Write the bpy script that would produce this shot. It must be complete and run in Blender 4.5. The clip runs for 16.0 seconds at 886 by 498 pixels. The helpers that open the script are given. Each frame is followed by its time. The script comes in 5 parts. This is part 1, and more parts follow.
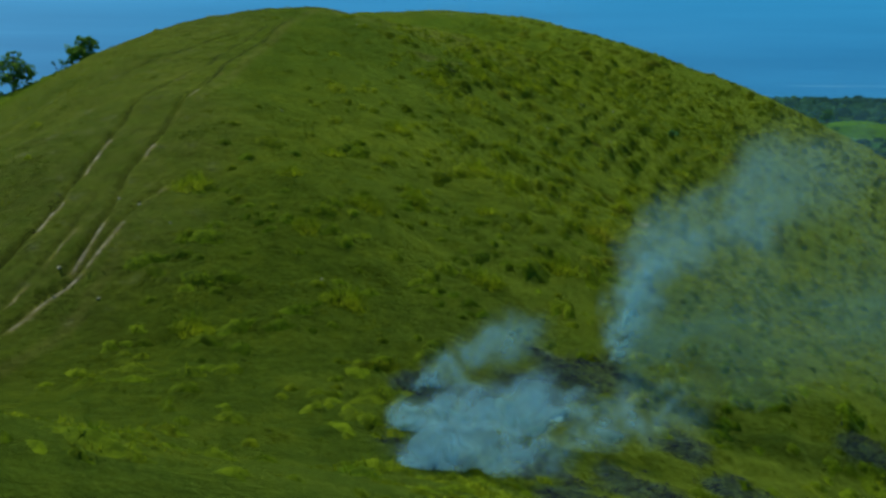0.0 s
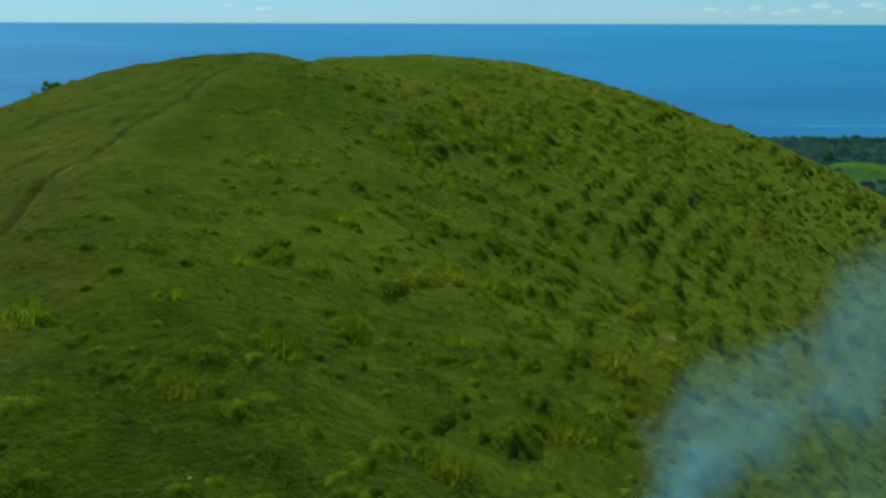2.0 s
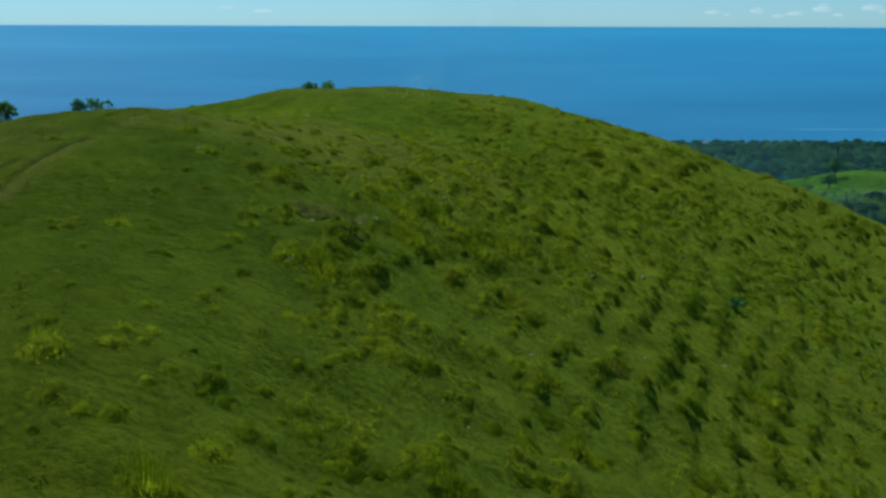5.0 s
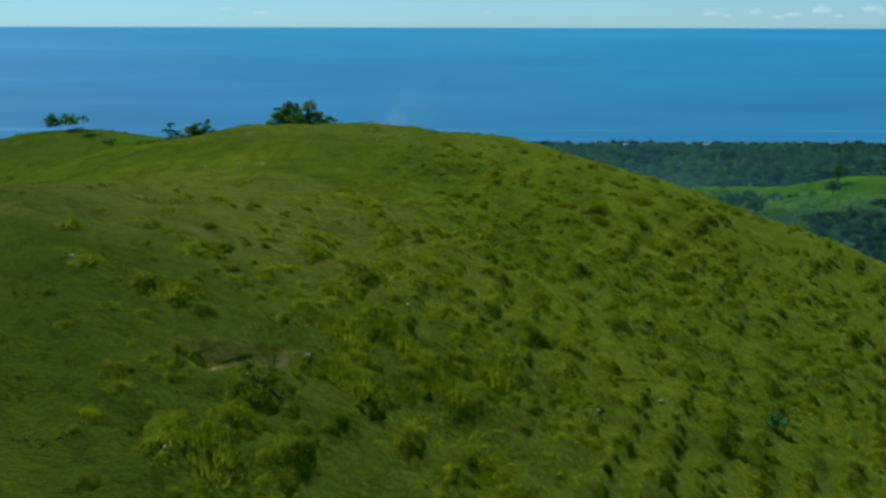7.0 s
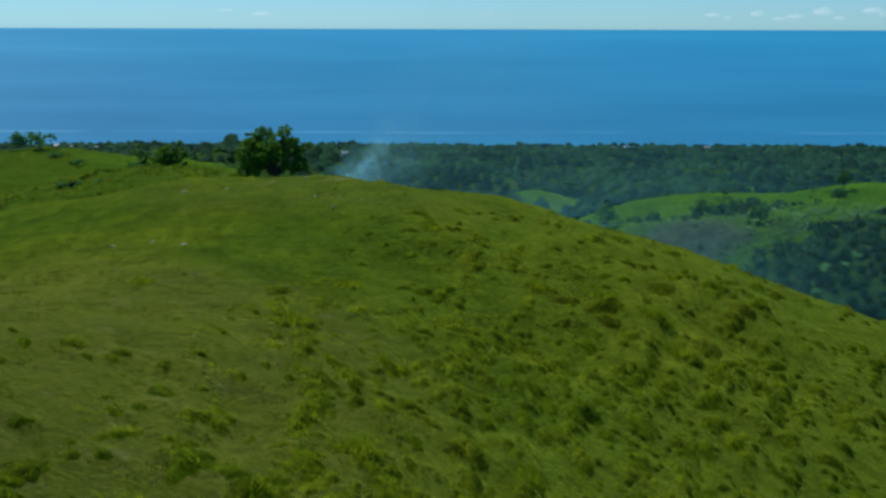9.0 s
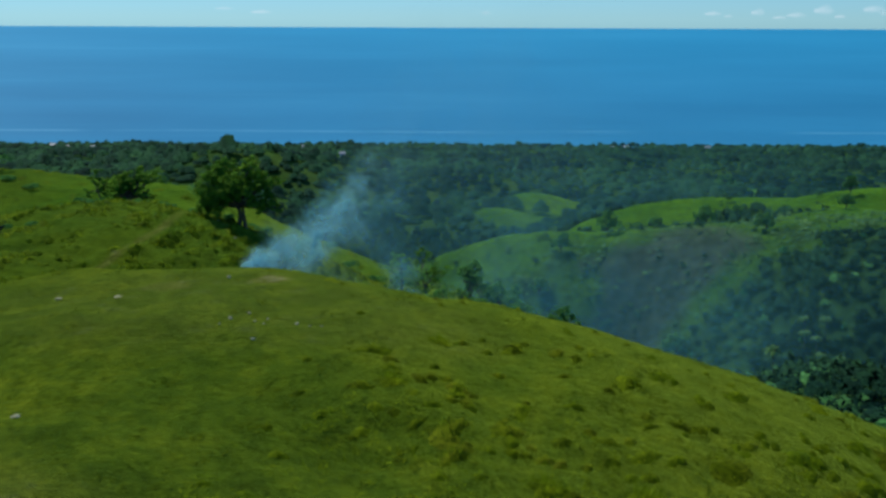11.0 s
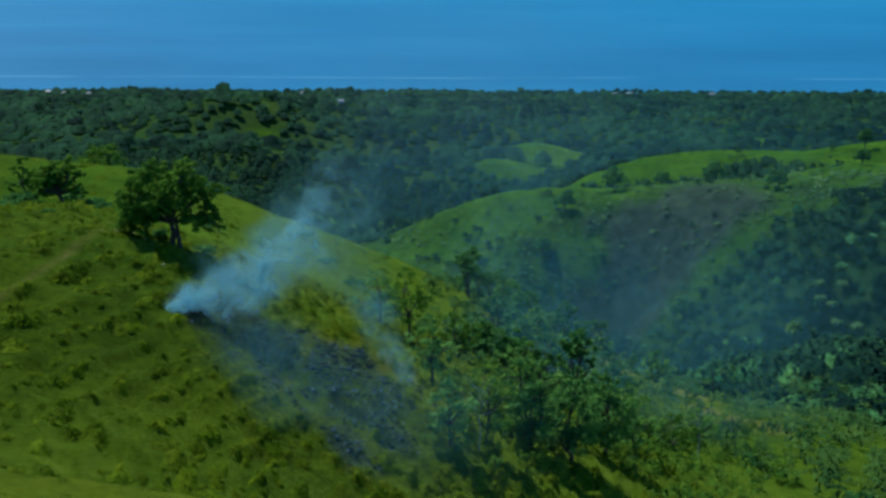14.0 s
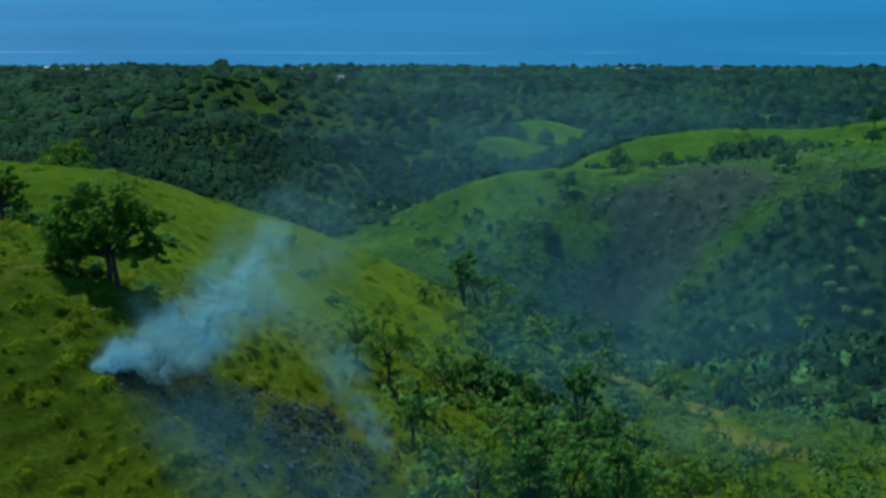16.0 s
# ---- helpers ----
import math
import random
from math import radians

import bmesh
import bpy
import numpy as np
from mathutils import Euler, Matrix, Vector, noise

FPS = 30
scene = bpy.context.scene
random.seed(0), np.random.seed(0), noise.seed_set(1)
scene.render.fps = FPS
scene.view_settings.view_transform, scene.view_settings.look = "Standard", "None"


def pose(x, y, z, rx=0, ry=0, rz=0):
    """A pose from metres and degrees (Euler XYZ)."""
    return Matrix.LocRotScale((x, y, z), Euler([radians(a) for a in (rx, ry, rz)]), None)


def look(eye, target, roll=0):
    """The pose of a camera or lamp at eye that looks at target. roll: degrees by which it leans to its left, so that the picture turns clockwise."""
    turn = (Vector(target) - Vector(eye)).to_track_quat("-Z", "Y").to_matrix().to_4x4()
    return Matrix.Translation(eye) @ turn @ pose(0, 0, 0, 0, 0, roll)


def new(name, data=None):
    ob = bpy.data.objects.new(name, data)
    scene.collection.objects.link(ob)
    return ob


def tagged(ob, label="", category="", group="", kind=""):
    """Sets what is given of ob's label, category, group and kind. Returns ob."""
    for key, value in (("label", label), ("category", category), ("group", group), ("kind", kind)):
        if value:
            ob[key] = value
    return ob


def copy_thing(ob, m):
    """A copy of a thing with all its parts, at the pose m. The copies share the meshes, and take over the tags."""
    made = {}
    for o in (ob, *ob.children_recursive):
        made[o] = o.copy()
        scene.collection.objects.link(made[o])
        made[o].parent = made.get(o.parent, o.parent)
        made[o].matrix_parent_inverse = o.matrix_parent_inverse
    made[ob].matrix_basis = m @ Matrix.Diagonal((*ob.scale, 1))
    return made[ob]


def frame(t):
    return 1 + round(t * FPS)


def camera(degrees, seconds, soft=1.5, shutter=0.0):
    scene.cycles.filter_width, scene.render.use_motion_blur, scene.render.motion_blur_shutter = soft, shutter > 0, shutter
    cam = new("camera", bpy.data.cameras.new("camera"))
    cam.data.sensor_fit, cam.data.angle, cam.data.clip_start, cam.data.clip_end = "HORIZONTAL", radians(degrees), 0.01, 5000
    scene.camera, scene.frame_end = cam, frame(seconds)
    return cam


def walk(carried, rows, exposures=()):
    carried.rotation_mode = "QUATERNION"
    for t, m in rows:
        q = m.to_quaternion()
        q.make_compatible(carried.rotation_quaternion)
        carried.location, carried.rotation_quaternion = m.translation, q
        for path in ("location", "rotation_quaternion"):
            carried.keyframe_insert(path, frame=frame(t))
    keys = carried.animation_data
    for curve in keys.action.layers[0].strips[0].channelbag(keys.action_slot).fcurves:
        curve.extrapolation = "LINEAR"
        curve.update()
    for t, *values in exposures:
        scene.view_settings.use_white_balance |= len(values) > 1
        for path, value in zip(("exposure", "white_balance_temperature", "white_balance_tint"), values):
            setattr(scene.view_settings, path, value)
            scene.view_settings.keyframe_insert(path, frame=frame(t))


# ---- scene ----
cam = camera(42.81, 16.0, soft=2.9)
PATH = [
    (0, (0.00, 0.00, 280.00), (-0.04, 97.16, 256.35), 0.36),
    (0.5, (0.27, 2.81, 279.94), (0.23, 100.21, 257.28), 0.24),
    (1, (0.58, 5.86, 279.85), (0.56, 103.52, 258.36), 0.15),
    (1.5, (0.87, 8.62, 279.84), (0.84, 106.46, 259.13), 0.17),
    (2, (1.19, 11.69, 279.87), (1.22, 109.63, 259.67), 0.16),
    (2.5, (1.47, 14.39, 279.98), (1.49, 112.36, 259.92), 0.19),
    (3, (1.76, 17.29, 280.13), (1.79, 115.25, 260.05), 0.16),
    (3.5, (2.01, 19.82, 280.31), (2.02, 117.78, 260.23), 0.17),
    (4, (2.30, 22.68, 280.60), (2.32, 120.65, 260.56), 0.18),
    (6.5, (3.57, 34.50, 282.34), (3.65, 132.48, 262.36), 0.16),
    (7, (3.84, 37.01, 282.71), (3.90, 135.01, 262.78), 0.13),
    (7.5, (4.09, 39.38, 283.02), (4.14, 137.38, 263.12), 0.12),
    (8, (4.40, 42.32, 283.41), (4.42, 140.32, 263.53), 0.15),
    (8.5, (4.68, 45.26, 283.76), (4.69, 143.27, 263.91), 0.15),
    (9, (5.05, 48.57, 284.21), (5.07, 146.58, 264.37), 0.17),
    (9.5, (5.36, 51.73, 284.59), (5.37, 149.75, 264.79), 0.16),
    (10, (5.72, 55.47, 285.02), (5.74, 153.49, 265.22), 0.21),
    (12.5, (6.12, 74.67, 286.39), (6.23, 172.28, 264.67), 0.24),
    (13, (6.40, 78.01, 286.63), (6.48, 175.38, 263.84), 0.24),
    (13.5, (6.66, 80.93, 286.79), (6.68, 178.07, 263.03), 0.23),
    (14, (6.95, 84.11, 286.99), (6.94, 181.01, 262.30), 0.21),
    (14.5, (7.26, 86.90, 287.16), (7.20, 183.63, 261.78), 0.17),
    (15, (7.57, 89.97, 287.34), (7.48, 186.51, 261.28), 0.13),
    (15.5, (7.80, 92.80, 287.53), (7.68, 189.22, 261.02), 0.11),
    (16, (8.08, 96.00, 287.71), (7.87, 192.33, 260.87), 0.08),
]
walk(cam, [(t, look(eye, target, roll)) for t, eye, target, roll in PATH], [(0.0, 0.35, 6050, 10), (10.0, 0.35, 6050, 10), (12.5, 0.33, 5780, 10), (16.0, 0.33, 5640, 10)])

# ---- light ----
SUN_DIR = Vector((-0.36, 0.44, 0.82)).normalized()      # towards the sun: left, ahead, high
world = bpy.data.worlds.new("sky")
scene.world = world
world.use_nodes = True
wn = world.node_tree
sky = wn.nodes.new("ShaderNodeTexSky")
sky.sky_type = "NISHITA"
sky.sun_disc = False
sky.sun_elevation = math.asin(SUN_DIR.z)
sky.sun_rotation = math.atan2(SUN_DIR.x, SUN_DIR.y)
sky.air_density, sky.dust_density, sky.ozone_density = 1.0, 0.0, 3.0
wn.nodes["Background"].inputs["Strength"].default_value = 0.08
sky_tint = wn.nodes.new("ShaderNodeMix")
sky_tint.data_type, sky_tint.blend_type = "RGBA", "MULTIPLY"
sky_tint.inputs[0].default_value, sky_tint.inputs[7].default_value = 1.0, (0.38, 0.71, 1.08, 1)
wn.links.new(sky.outputs[0], sky_tint.inputs[6])
wn.links.new(sky_tint.outputs[2], wn.nodes["Background"].inputs["Color"])
sun = new("sun", bpy.data.lights.new("sun", "SUN"))
sun.data.energy, sun.data.angle, sun.data.color = 3.0, radians(0.5), (1.0, 0.95, 0.86)
sun.matrix_world = look((0, 0, 400), Vector((0, 0, 400)) - SUN_DIR)


# ---- materials ----
def nodes_of(name):
    m = bpy.data.materials.new(name)
    m.use_nodes = True
    return m, m.node_tree, m.node_tree.nodes["Principled BSDF"]


def noise_tex(nt, scale, detail=4.0, rough=0.55, coords="Object", stretch=None):
    tc = nt.nodes.new("ShaderNodeTexCoord")
    n = nt.nodes.new("ShaderNodeTexNoise")
    n.inputs["Scale"].default_value, n.inputs["Detail"].default_value, n.inputs["Roughness"].default_value = scale, detail, rough
    src = tc.outputs[coords]
    if stretch:
        mp = nt.nodes.new("ShaderNodeMapping")
        mp.inputs["Scale"].default_value = stretch
        nt.links.new(src, mp.inputs[0])
        src = mp.outputs[0]
    nt.links.new(src, n.inputs["Vector"])
    return n.outputs["Fac"]


def ramp(nt, fac, stops):
    r = nt.nodes.new("ShaderNodeValToRGB")
    e = r.color_ramp.elements
    while len(e) < len(stops):
        e.new(0.5)
    for el, (at, col) in zip(e, stops):
        el.position = at
        el.color = (*col, 1) if len(col) == 3 else col
    nt.links.new(fac, r.inputs[0])
    return r.outputs[0]


def mix(nt, fac, a, b, kind="MIX"):
    m = nt.nodes.new("ShaderNodeMix")
    m.data_type, m.blend_type = "RGBA", kind
    for sock, v in ((m.inputs[0], fac), (m.inputs[6], a), (m.inputs[7], b)):
        if hasattr(v, "is_linked"):
            nt.links.new(v, sock)
        elif isinstance(v, (int, float)):
            sock.default_value = v
        else:
            sock.default_value = (*v, 1)
    return m.outputs[2]


def math_node(nt, op, a, b=0.0):
    m = nt.nodes.new("ShaderNodeMath")
    m.operation = op
    for sock, v in zip(m.inputs, (a, b)):
        if hasattr(v, "is_linked"):
            nt.links.new(v, sock)
        else:
            sock.default_value = v
    return m.outputs[0]


def attr(nt, name):
    a = nt.nodes.new("ShaderNodeAttribute")
    a.attribute_name = name
    return a.outputs["Fac"]


def bump(nt, bsdf, height, strength, dist):
    b = nt.nodes.new("ShaderNodeBump")
    b.inputs["Strength"].default_value, b.inputs["Distance"].default_value = strength, dist
    nt.links.new(height, b.inputs["Height"])
    nt.links.new(b.outputs[0], bsdf.inputs["Normal"])


def plain(name, stops, scale, rough=0.8, bumps=0.3, dist=0.05, detail=5.0, stretch=None, spec=0.2, metal=0.0):
    m, nt, b = nodes_of(name)
    n = noise_tex(nt, scale, detail, stretch=stretch)
    nt.links.new(ramp(nt, n, stops), b.inputs["Base Color"])
    b.inputs["Roughness"].default_value, b.inputs["Specular IOR Level"].default_value, b.inputs["Metallic"].default_value = rough, spec, metal
    if bumps:
        bump(nt, b, noise_tex(nt, scale * 4, 4.0), bumps, dist)
    return m


def grass_ground():
    m, nt, b = nodes_of("grass_ground")
    fine, mid, wide = noise_tex(nt, 5.0, 6.0, 0.7), noise_tex(nt, 0.55, 5.0, 0.6), noise_tex(nt, 0.06, 3.0)
    col = ramp(nt, mid, [(0.3, (0.016, 0.031, 0.002)), (0.5, (0.032, 0.056, 0.003)), (0.7, (0.059, 0.084, 0.004))])
    col = mix(nt, ramp(nt, wide, [(0.42, (0, 0, 0)), (0.68, (1, 1, 1))]), col, mix(nt, 0.5, col, (0.108, 0.13, 0.005)))
    spots = ramp(nt, noise_tex(nt, 1.7, 4.0, 0.65), [(0.36, (0.66, 0.72, 0.7)), (0.5, (0.98, 0.98, 0.94)), (0.64, (1.28, 1.2, 1.1))])
    col = mix(nt, 1.0, col, spots, "MULTIPLY")
    # Hilltop grass lightened in colour, for light glancing off the blades
    col = mix(nt, attr(nt, "painted_sun"), col, mix(nt, 1.0, col, (1.60, 1.52, 1.2), "MULTIPLY"))
    # Near slope dimmed in colour, as if in shade
    col = mix(nt, attr(nt, "painted_shade"), col, mix(nt, 1.0, col, (0.74, 0.78, 0.8), "MULTIPLY"))
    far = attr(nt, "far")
    # Distant grass greener, and brighter and bluer with haze put into its colour
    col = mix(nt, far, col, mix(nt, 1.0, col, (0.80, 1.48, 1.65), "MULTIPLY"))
    col = mix(nt, attr(nt, "lush"), col, mix(nt, 1.0, col, (0.90, 1.34, 1.25), "MULTIPLY"))
    col = mix(nt, math_node(nt, "MULTIPLY", attr(nt, "bare"), 0.85), col, ramp(nt, noise_tex(nt, 1.2, 5.0), [(0.3, (0.085, 0.082, 0.016)), (0.6, (0.175, 0.150, 0.036)), (0.72, (0.28, 0.24, 0.12))]))
    pale = nt.nodes.new("ShaderNodeMapRange")
    pale.inputs["From Min"].default_value, pale.inputs["From Max"].default_value = 0.86, 1.0
    nt.links.new(attr(nt, "bare"), pale.inputs["Value"])
    # Dark soil in the ruts, their inner shade put into the colour too
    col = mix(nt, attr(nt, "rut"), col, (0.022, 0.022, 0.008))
    col = mix(nt, pale.outputs[0], col, ramp(nt, noise_tex(nt, 2.2, 4.0), [(0.4, (0.13, 0.11, 0.06)), (0.6, (0.33, 0.29, 0.19))]))
    col = mix(nt, attr(nt, "forest"), col, ramp(nt, noise_tex(nt, 0.09, 5.0), [(0.3, (0.006, 0.026, 0.010)), (0.6, (0.018, 0.052, 0.016)), (0.8, (0.040, 0.090, 0.018))]))
    col = mix(nt, attr(nt, "brown"), col, ramp(nt, noise_tex(nt, 0.12, 6.0), [(0.3, (0.020, 0.032, 0.026)), (0.55, (0.036, 0.054, 0.042)), (0.8, (0.050, 0.085, 0.042))]))
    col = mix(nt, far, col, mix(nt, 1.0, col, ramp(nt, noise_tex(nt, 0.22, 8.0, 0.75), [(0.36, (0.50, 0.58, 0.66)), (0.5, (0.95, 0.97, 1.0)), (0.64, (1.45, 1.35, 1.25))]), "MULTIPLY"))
    burn = math_node(nt, "MULTIPLY", attr(nt, "burnt"), 1.0)
    col = mix(nt, burn, col, ramp(nt, noise_tex(nt, 1.6, 6.0, 0.7), [(0.32, (0.004, 0.012, 0.016)), (0.50, (0.009, 0.024, 0.030)), (0.66, (0.030, 0.060, 0.068)), (0.78, (0.10, 0.17, 0.18))]))
    col = mix(nt, 0.8, col, ramp(nt, fine, [(0.36, (0.5, 0.54, 0.52)), (0.5, (0.95, 0.96, 0.94)), (0.64, (1.4, 1.36, 1.3))]), "MULTIPLY")
    nt.links.new(col, b.inputs["Base Color"])
    b.inputs["Roughness"].default_value, b.inputs["Specular IOR Level"].default_value = 1.0, 0.0
    b.inputs["Sheen Weight"].default_value, b.inputs["Sheen Roughness"].default_value, b.inputs["Sheen Tint"].default_value = 0.68, 0.40, (0.38, 0.54, 0.05, 1)
    bump(nt, b, noise_tex(nt, 3.6, 6.0, 0.72), 1.0, 0.16)
    return m


def leafy(name, dark, light, scale=0.6, translucent=0.25, island=0.35, rough=0.7, fine=0.0, root=0.0, leafage=0.0):
    m, nt, b = nodes_of(name)
    g = nt.nodes.new("ShaderNodeNewGeometry")
    col = ramp(nt, noise_tex(nt, scale, 3.0), [(0.35, dark), (0.65, light)])
    if fine:
        col = mix(nt, 1.0, col, ramp(nt, noise_tex(nt, fine, 4.0, 0.7), [(0.36, (0.5, 0.55, 0.6)), (0.5, (0.95, 0.97, 1.0)), (0.64, (1.4, 1.35, 1.2))]), "MULTIPLY")
    # Grass pales to its tips; shade low in the clumps is painted in too
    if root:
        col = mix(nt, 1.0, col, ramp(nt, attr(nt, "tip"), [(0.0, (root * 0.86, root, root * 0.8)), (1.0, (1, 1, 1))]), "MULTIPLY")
    dim = ramp(nt, g.outputs["Random Per Island"], [(0.0, (1 - island,) * 3), (1.0, (1 + island, 1 + island, 1))])
    col = mix(nt, 1.0, col, dim, "MULTIPLY")
    nt.links.new(col, b.inputs["Base Color"])
    b.inputs["Roughness"].default_value, b.inputs["Specular IOR Level"].default_value = rough, 0.02
    if leafage:
        bump(nt, b, noise_tex(nt, leafage, 4.0, 0.75), 1.0, 0.9 / leafage)
    tr = nt.nodes.new("ShaderNodeBsdfTranslucent")
    nt.links.new(col, tr.inputs["Color"])
    mx = nt.nodes.new("ShaderNodeMixShader")
    mx.inputs[0].default_value = translucent
    nt.links.new(b.outputs[0], mx.inputs[1])
    nt.links.new(tr.outputs[0], mx.inputs[2])
    nt.links.new(mx.outputs[0], nt.nodes["Material Output"].inputs[0])
    return m


def smoke_material(name, strength, scale, col=(0.50, 0.68, 0.78), least=0.0):
    m, nt, b = nodes_of(name)
    nt.nodes.remove(b)
    d, t, tl = (nt.nodes.new("ShaderNodeBsdf" + k) for k in ("Diffuse", "Transparent", "Translucent"))
    d.inputs[0].default_value = tl.inputs[0].default_value = (*col, 1)
    body = nt.nodes.new("ShaderNodeMixShader")
    nt.links.new(d.outputs[0], body.inputs[1]), nt.links.new(tl.outputs[0], body.inputs[2])
    n = noise_tex(nt, scale, 6.0, 0.6)
    if least:
        a = math_node(nt, "MULTIPLY", math_node(nt, "MULTIPLY", attr(nt, "thick"), ramp(nt, n, [(0.33, (least,) * 3), (0.72, (1, 1, 1))])), strength)
    else:
        for q in nt.nodes:
            if q.type == "TEX_NOISE":
                q.inputs["Distortion"].default_value = 0.9
        body_a = math_node(nt, "ADD", math_node(nt, "MULTIPLY", attr(nt, "thick"), 1.25), math_node(nt, "MULTIPLY", math_node(nt, "SUBTRACT", n, 0.5), 3.3))
        eroded = nt.nodes.new("ShaderNodeMapRange")
        eroded.interpolation_type = "SMOOTHSTEP"
        eroded.inputs["From Min"].default_value, eroded.inputs["From Max"].default_value = 0.05, 1.45
        nt.links.new(body_a, eroded.inputs["Value"])
        a = math_node(nt, "MULTIPLY", math_node(nt, "MULTIPLY", eroded.outputs[0], strength), math_node(nt, "POWER", attr(nt, "thick"), 0.6))
    mx = nt.nodes.new("ShaderNodeMixShader")
    nt.links.new(a, mx.inputs[0]), nt.links.new(t.outputs[0], mx.inputs[1]), nt.links.new(body.outputs[0], mx.inputs[2])
    nt.links.new(mx.outputs[0], nt.nodes["Material Output"].inputs[0])
    return m


def sea_material():
    m, nt, b = nodes_of("sea_water")
    col = ramp(nt, noise_tex(nt, 0.004, 3.0, 0.5, stretch=(0.25, 1.0, 1.0)), [(0.3, (0.028, 0.186, 0.312)), (0.6, (0.036, 0.224, 0.362)), (0.8, (0.052, 0.262, 0.40))])
    streak = ramp(nt, noise_tex(nt, 0.012, 2.0, 0.4, stretch=(0.06, 1.0, 1.0)), [(0.62, (0, 0, 0)), (0.75, (0.3, 0.3, 0.3))])
    col = mix(nt, streak, col, (0.07, 0.32, 0.46))
    where = nt.nodes.new("ShaderNodeSeparateXYZ")
    nt.links.new(nt.nodes.new("ShaderNodeTexCoord").outputs["Object"], where.inputs[0])
    off = math_node(nt, "ABSOLUTE", math_node(nt, "SUBTRACT", where.outputs[1], math_node(nt, "ADD", 2790, math_node(nt, "MULTIPLY", noise_tex(nt, 0.002, 2.0), 30))))
    slick = math_node(nt, "MULTIPLY", ramp(nt, math_node(nt, "DIVIDE", off, 12.0), [(0.2, (0.4, 0.4, 0.4)), (0.9, (0, 0, 0))]), ramp(nt, noise_tex(nt, 0.0022, 3.0), [(0.42, (0, 0, 0)), (0.56, (1, 1, 1))]))
    # Paler far out: air haze and sky reflection put into the sea's colour
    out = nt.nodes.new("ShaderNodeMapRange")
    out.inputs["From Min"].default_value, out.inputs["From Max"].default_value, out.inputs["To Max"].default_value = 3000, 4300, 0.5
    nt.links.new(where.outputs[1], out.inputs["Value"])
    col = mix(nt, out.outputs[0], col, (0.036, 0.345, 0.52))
    nt.links.new(mix(nt, slick, col, (0.16, 0.42, 0.52)), b.inputs["Base Color"])
    b.inputs["Roughness"].default_value, b.inputs["Specular IOR Level"].default_value = 0.6, 0.04
    bump(nt, b, noise_tex(nt, 0.15, 3.0), 0.2, 0.5)
    return m


GROUND = grass_ground()
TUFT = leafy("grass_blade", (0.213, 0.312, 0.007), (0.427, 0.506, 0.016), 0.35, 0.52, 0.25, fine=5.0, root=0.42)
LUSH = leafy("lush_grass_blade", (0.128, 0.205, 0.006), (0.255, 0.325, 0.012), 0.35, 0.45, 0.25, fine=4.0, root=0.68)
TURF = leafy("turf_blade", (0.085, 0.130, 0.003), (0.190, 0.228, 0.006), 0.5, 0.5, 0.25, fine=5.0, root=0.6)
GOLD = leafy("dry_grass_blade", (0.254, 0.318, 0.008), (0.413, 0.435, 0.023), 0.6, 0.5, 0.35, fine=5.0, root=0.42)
FOREST = leafy("forest_leaf", (0.005, 0.025, 0.017), (0.030, 0.090, 0.041), 0.013, 0.10, 0.32, fine=0.45, leafage=0.7)
LEAF = leafy("tree_leaf", (0.055, 0.162, 0.018), (0.192, 0.342, 0.031), 0.5, 0.42, 0.25, 0.6)
AIRY = leafy("airy_leaf", (0.108, 0.278, 0.059), (0.260, 0.469, 0.091), 0.3, 0.4, 0.2)
PALM = leafy("palm_frond", (0.07, 0.16, 0.04), (0.14, 0.26, 0.07), 0.3, 0.25, 0.2)
VALLEY = leafy("valley_leaf", (0.029, 0.127, 0.044), (0.101, 0.259, 0.075), 0.03, 0.10, 0.25, fine=0.5, leafage=0.9)
HEATH = leafy("heath_leaf", (0.048, 0.125, 0.050), (0.131, 0.256, 0.073), 0.08, 0.08, 0.2)
GULLY = leafy("gully_leaf", (0.056, 0.189, 0.046), (0.208, 0.406, 0.075), 0.4, 0.32, 0.25)
VALLEY_TREE = leafy("valley_tree_leaf", (0.086, 0.240, 0.046), (0.230, 0.432, 0.077), 0.3, 0.36, 0.25)
UNDER = leafy("undergrowth_leaf", (0.033, 0.111, 0.029), (0.111, 0.217, 0.044), 0.15, 0.34, 0.25)
SHRUB = leafy("shrub_leaf", (0.048, 0.170, 0.044), (0.162, 0.340, 0.068), 0.12, 0.36, 0.2)
BARK = plain("bark", [(0.3, (0.04, 0.03, 0.022)), (0.7, (0.12, 0.10, 0.08))], 6.0, 0.9, 0.5, 0.03)
PALE_BARK = plain("pale_dead_wood", [(0.3, (0.19, 0.23, 0.18)), (0.7, (0.34, 0.40, 0.33))], 8.0, 0.85)
ROCK = plain("limestone", [(0.3, (0.20, 0.20, 0.08)), (0.7, (0.48, 0.47, 0.25))], 3.0, 0.9, 0.6, 0.06)
ASH = plain("pale_ash", [(0.3, (0.06, 0.09, 0.09)), (0.7, (0.18, 0.25, 0.25))], 4.0, 0.9)
CHAR = plain("charred_wood", [(0.3, (0.002, 0.006, 0.008)), (0.7, (0.009, 0.020, 0.025))], 5.0, 0.85)
WALL = plain("painted_wall", [(0.3, (0.46, 0.52, 0.48)), (0.7, (0.62, 0.68, 0.64))], 0.8, 0.8, 0)
ROOF = plain("sheet_roof", [(0.3, (0.24, 0.26, 0.25)), (0.7, (0.40, 0.42, 0.40))], 0.6, 0.5, 0)
PANE = plain("dark_window", [(0.3, (0.02, 0.025, 0.03)), (0.7, (0.04, 0.05, 0.06))], 1.0, 0.15, 0, spec=0.5)
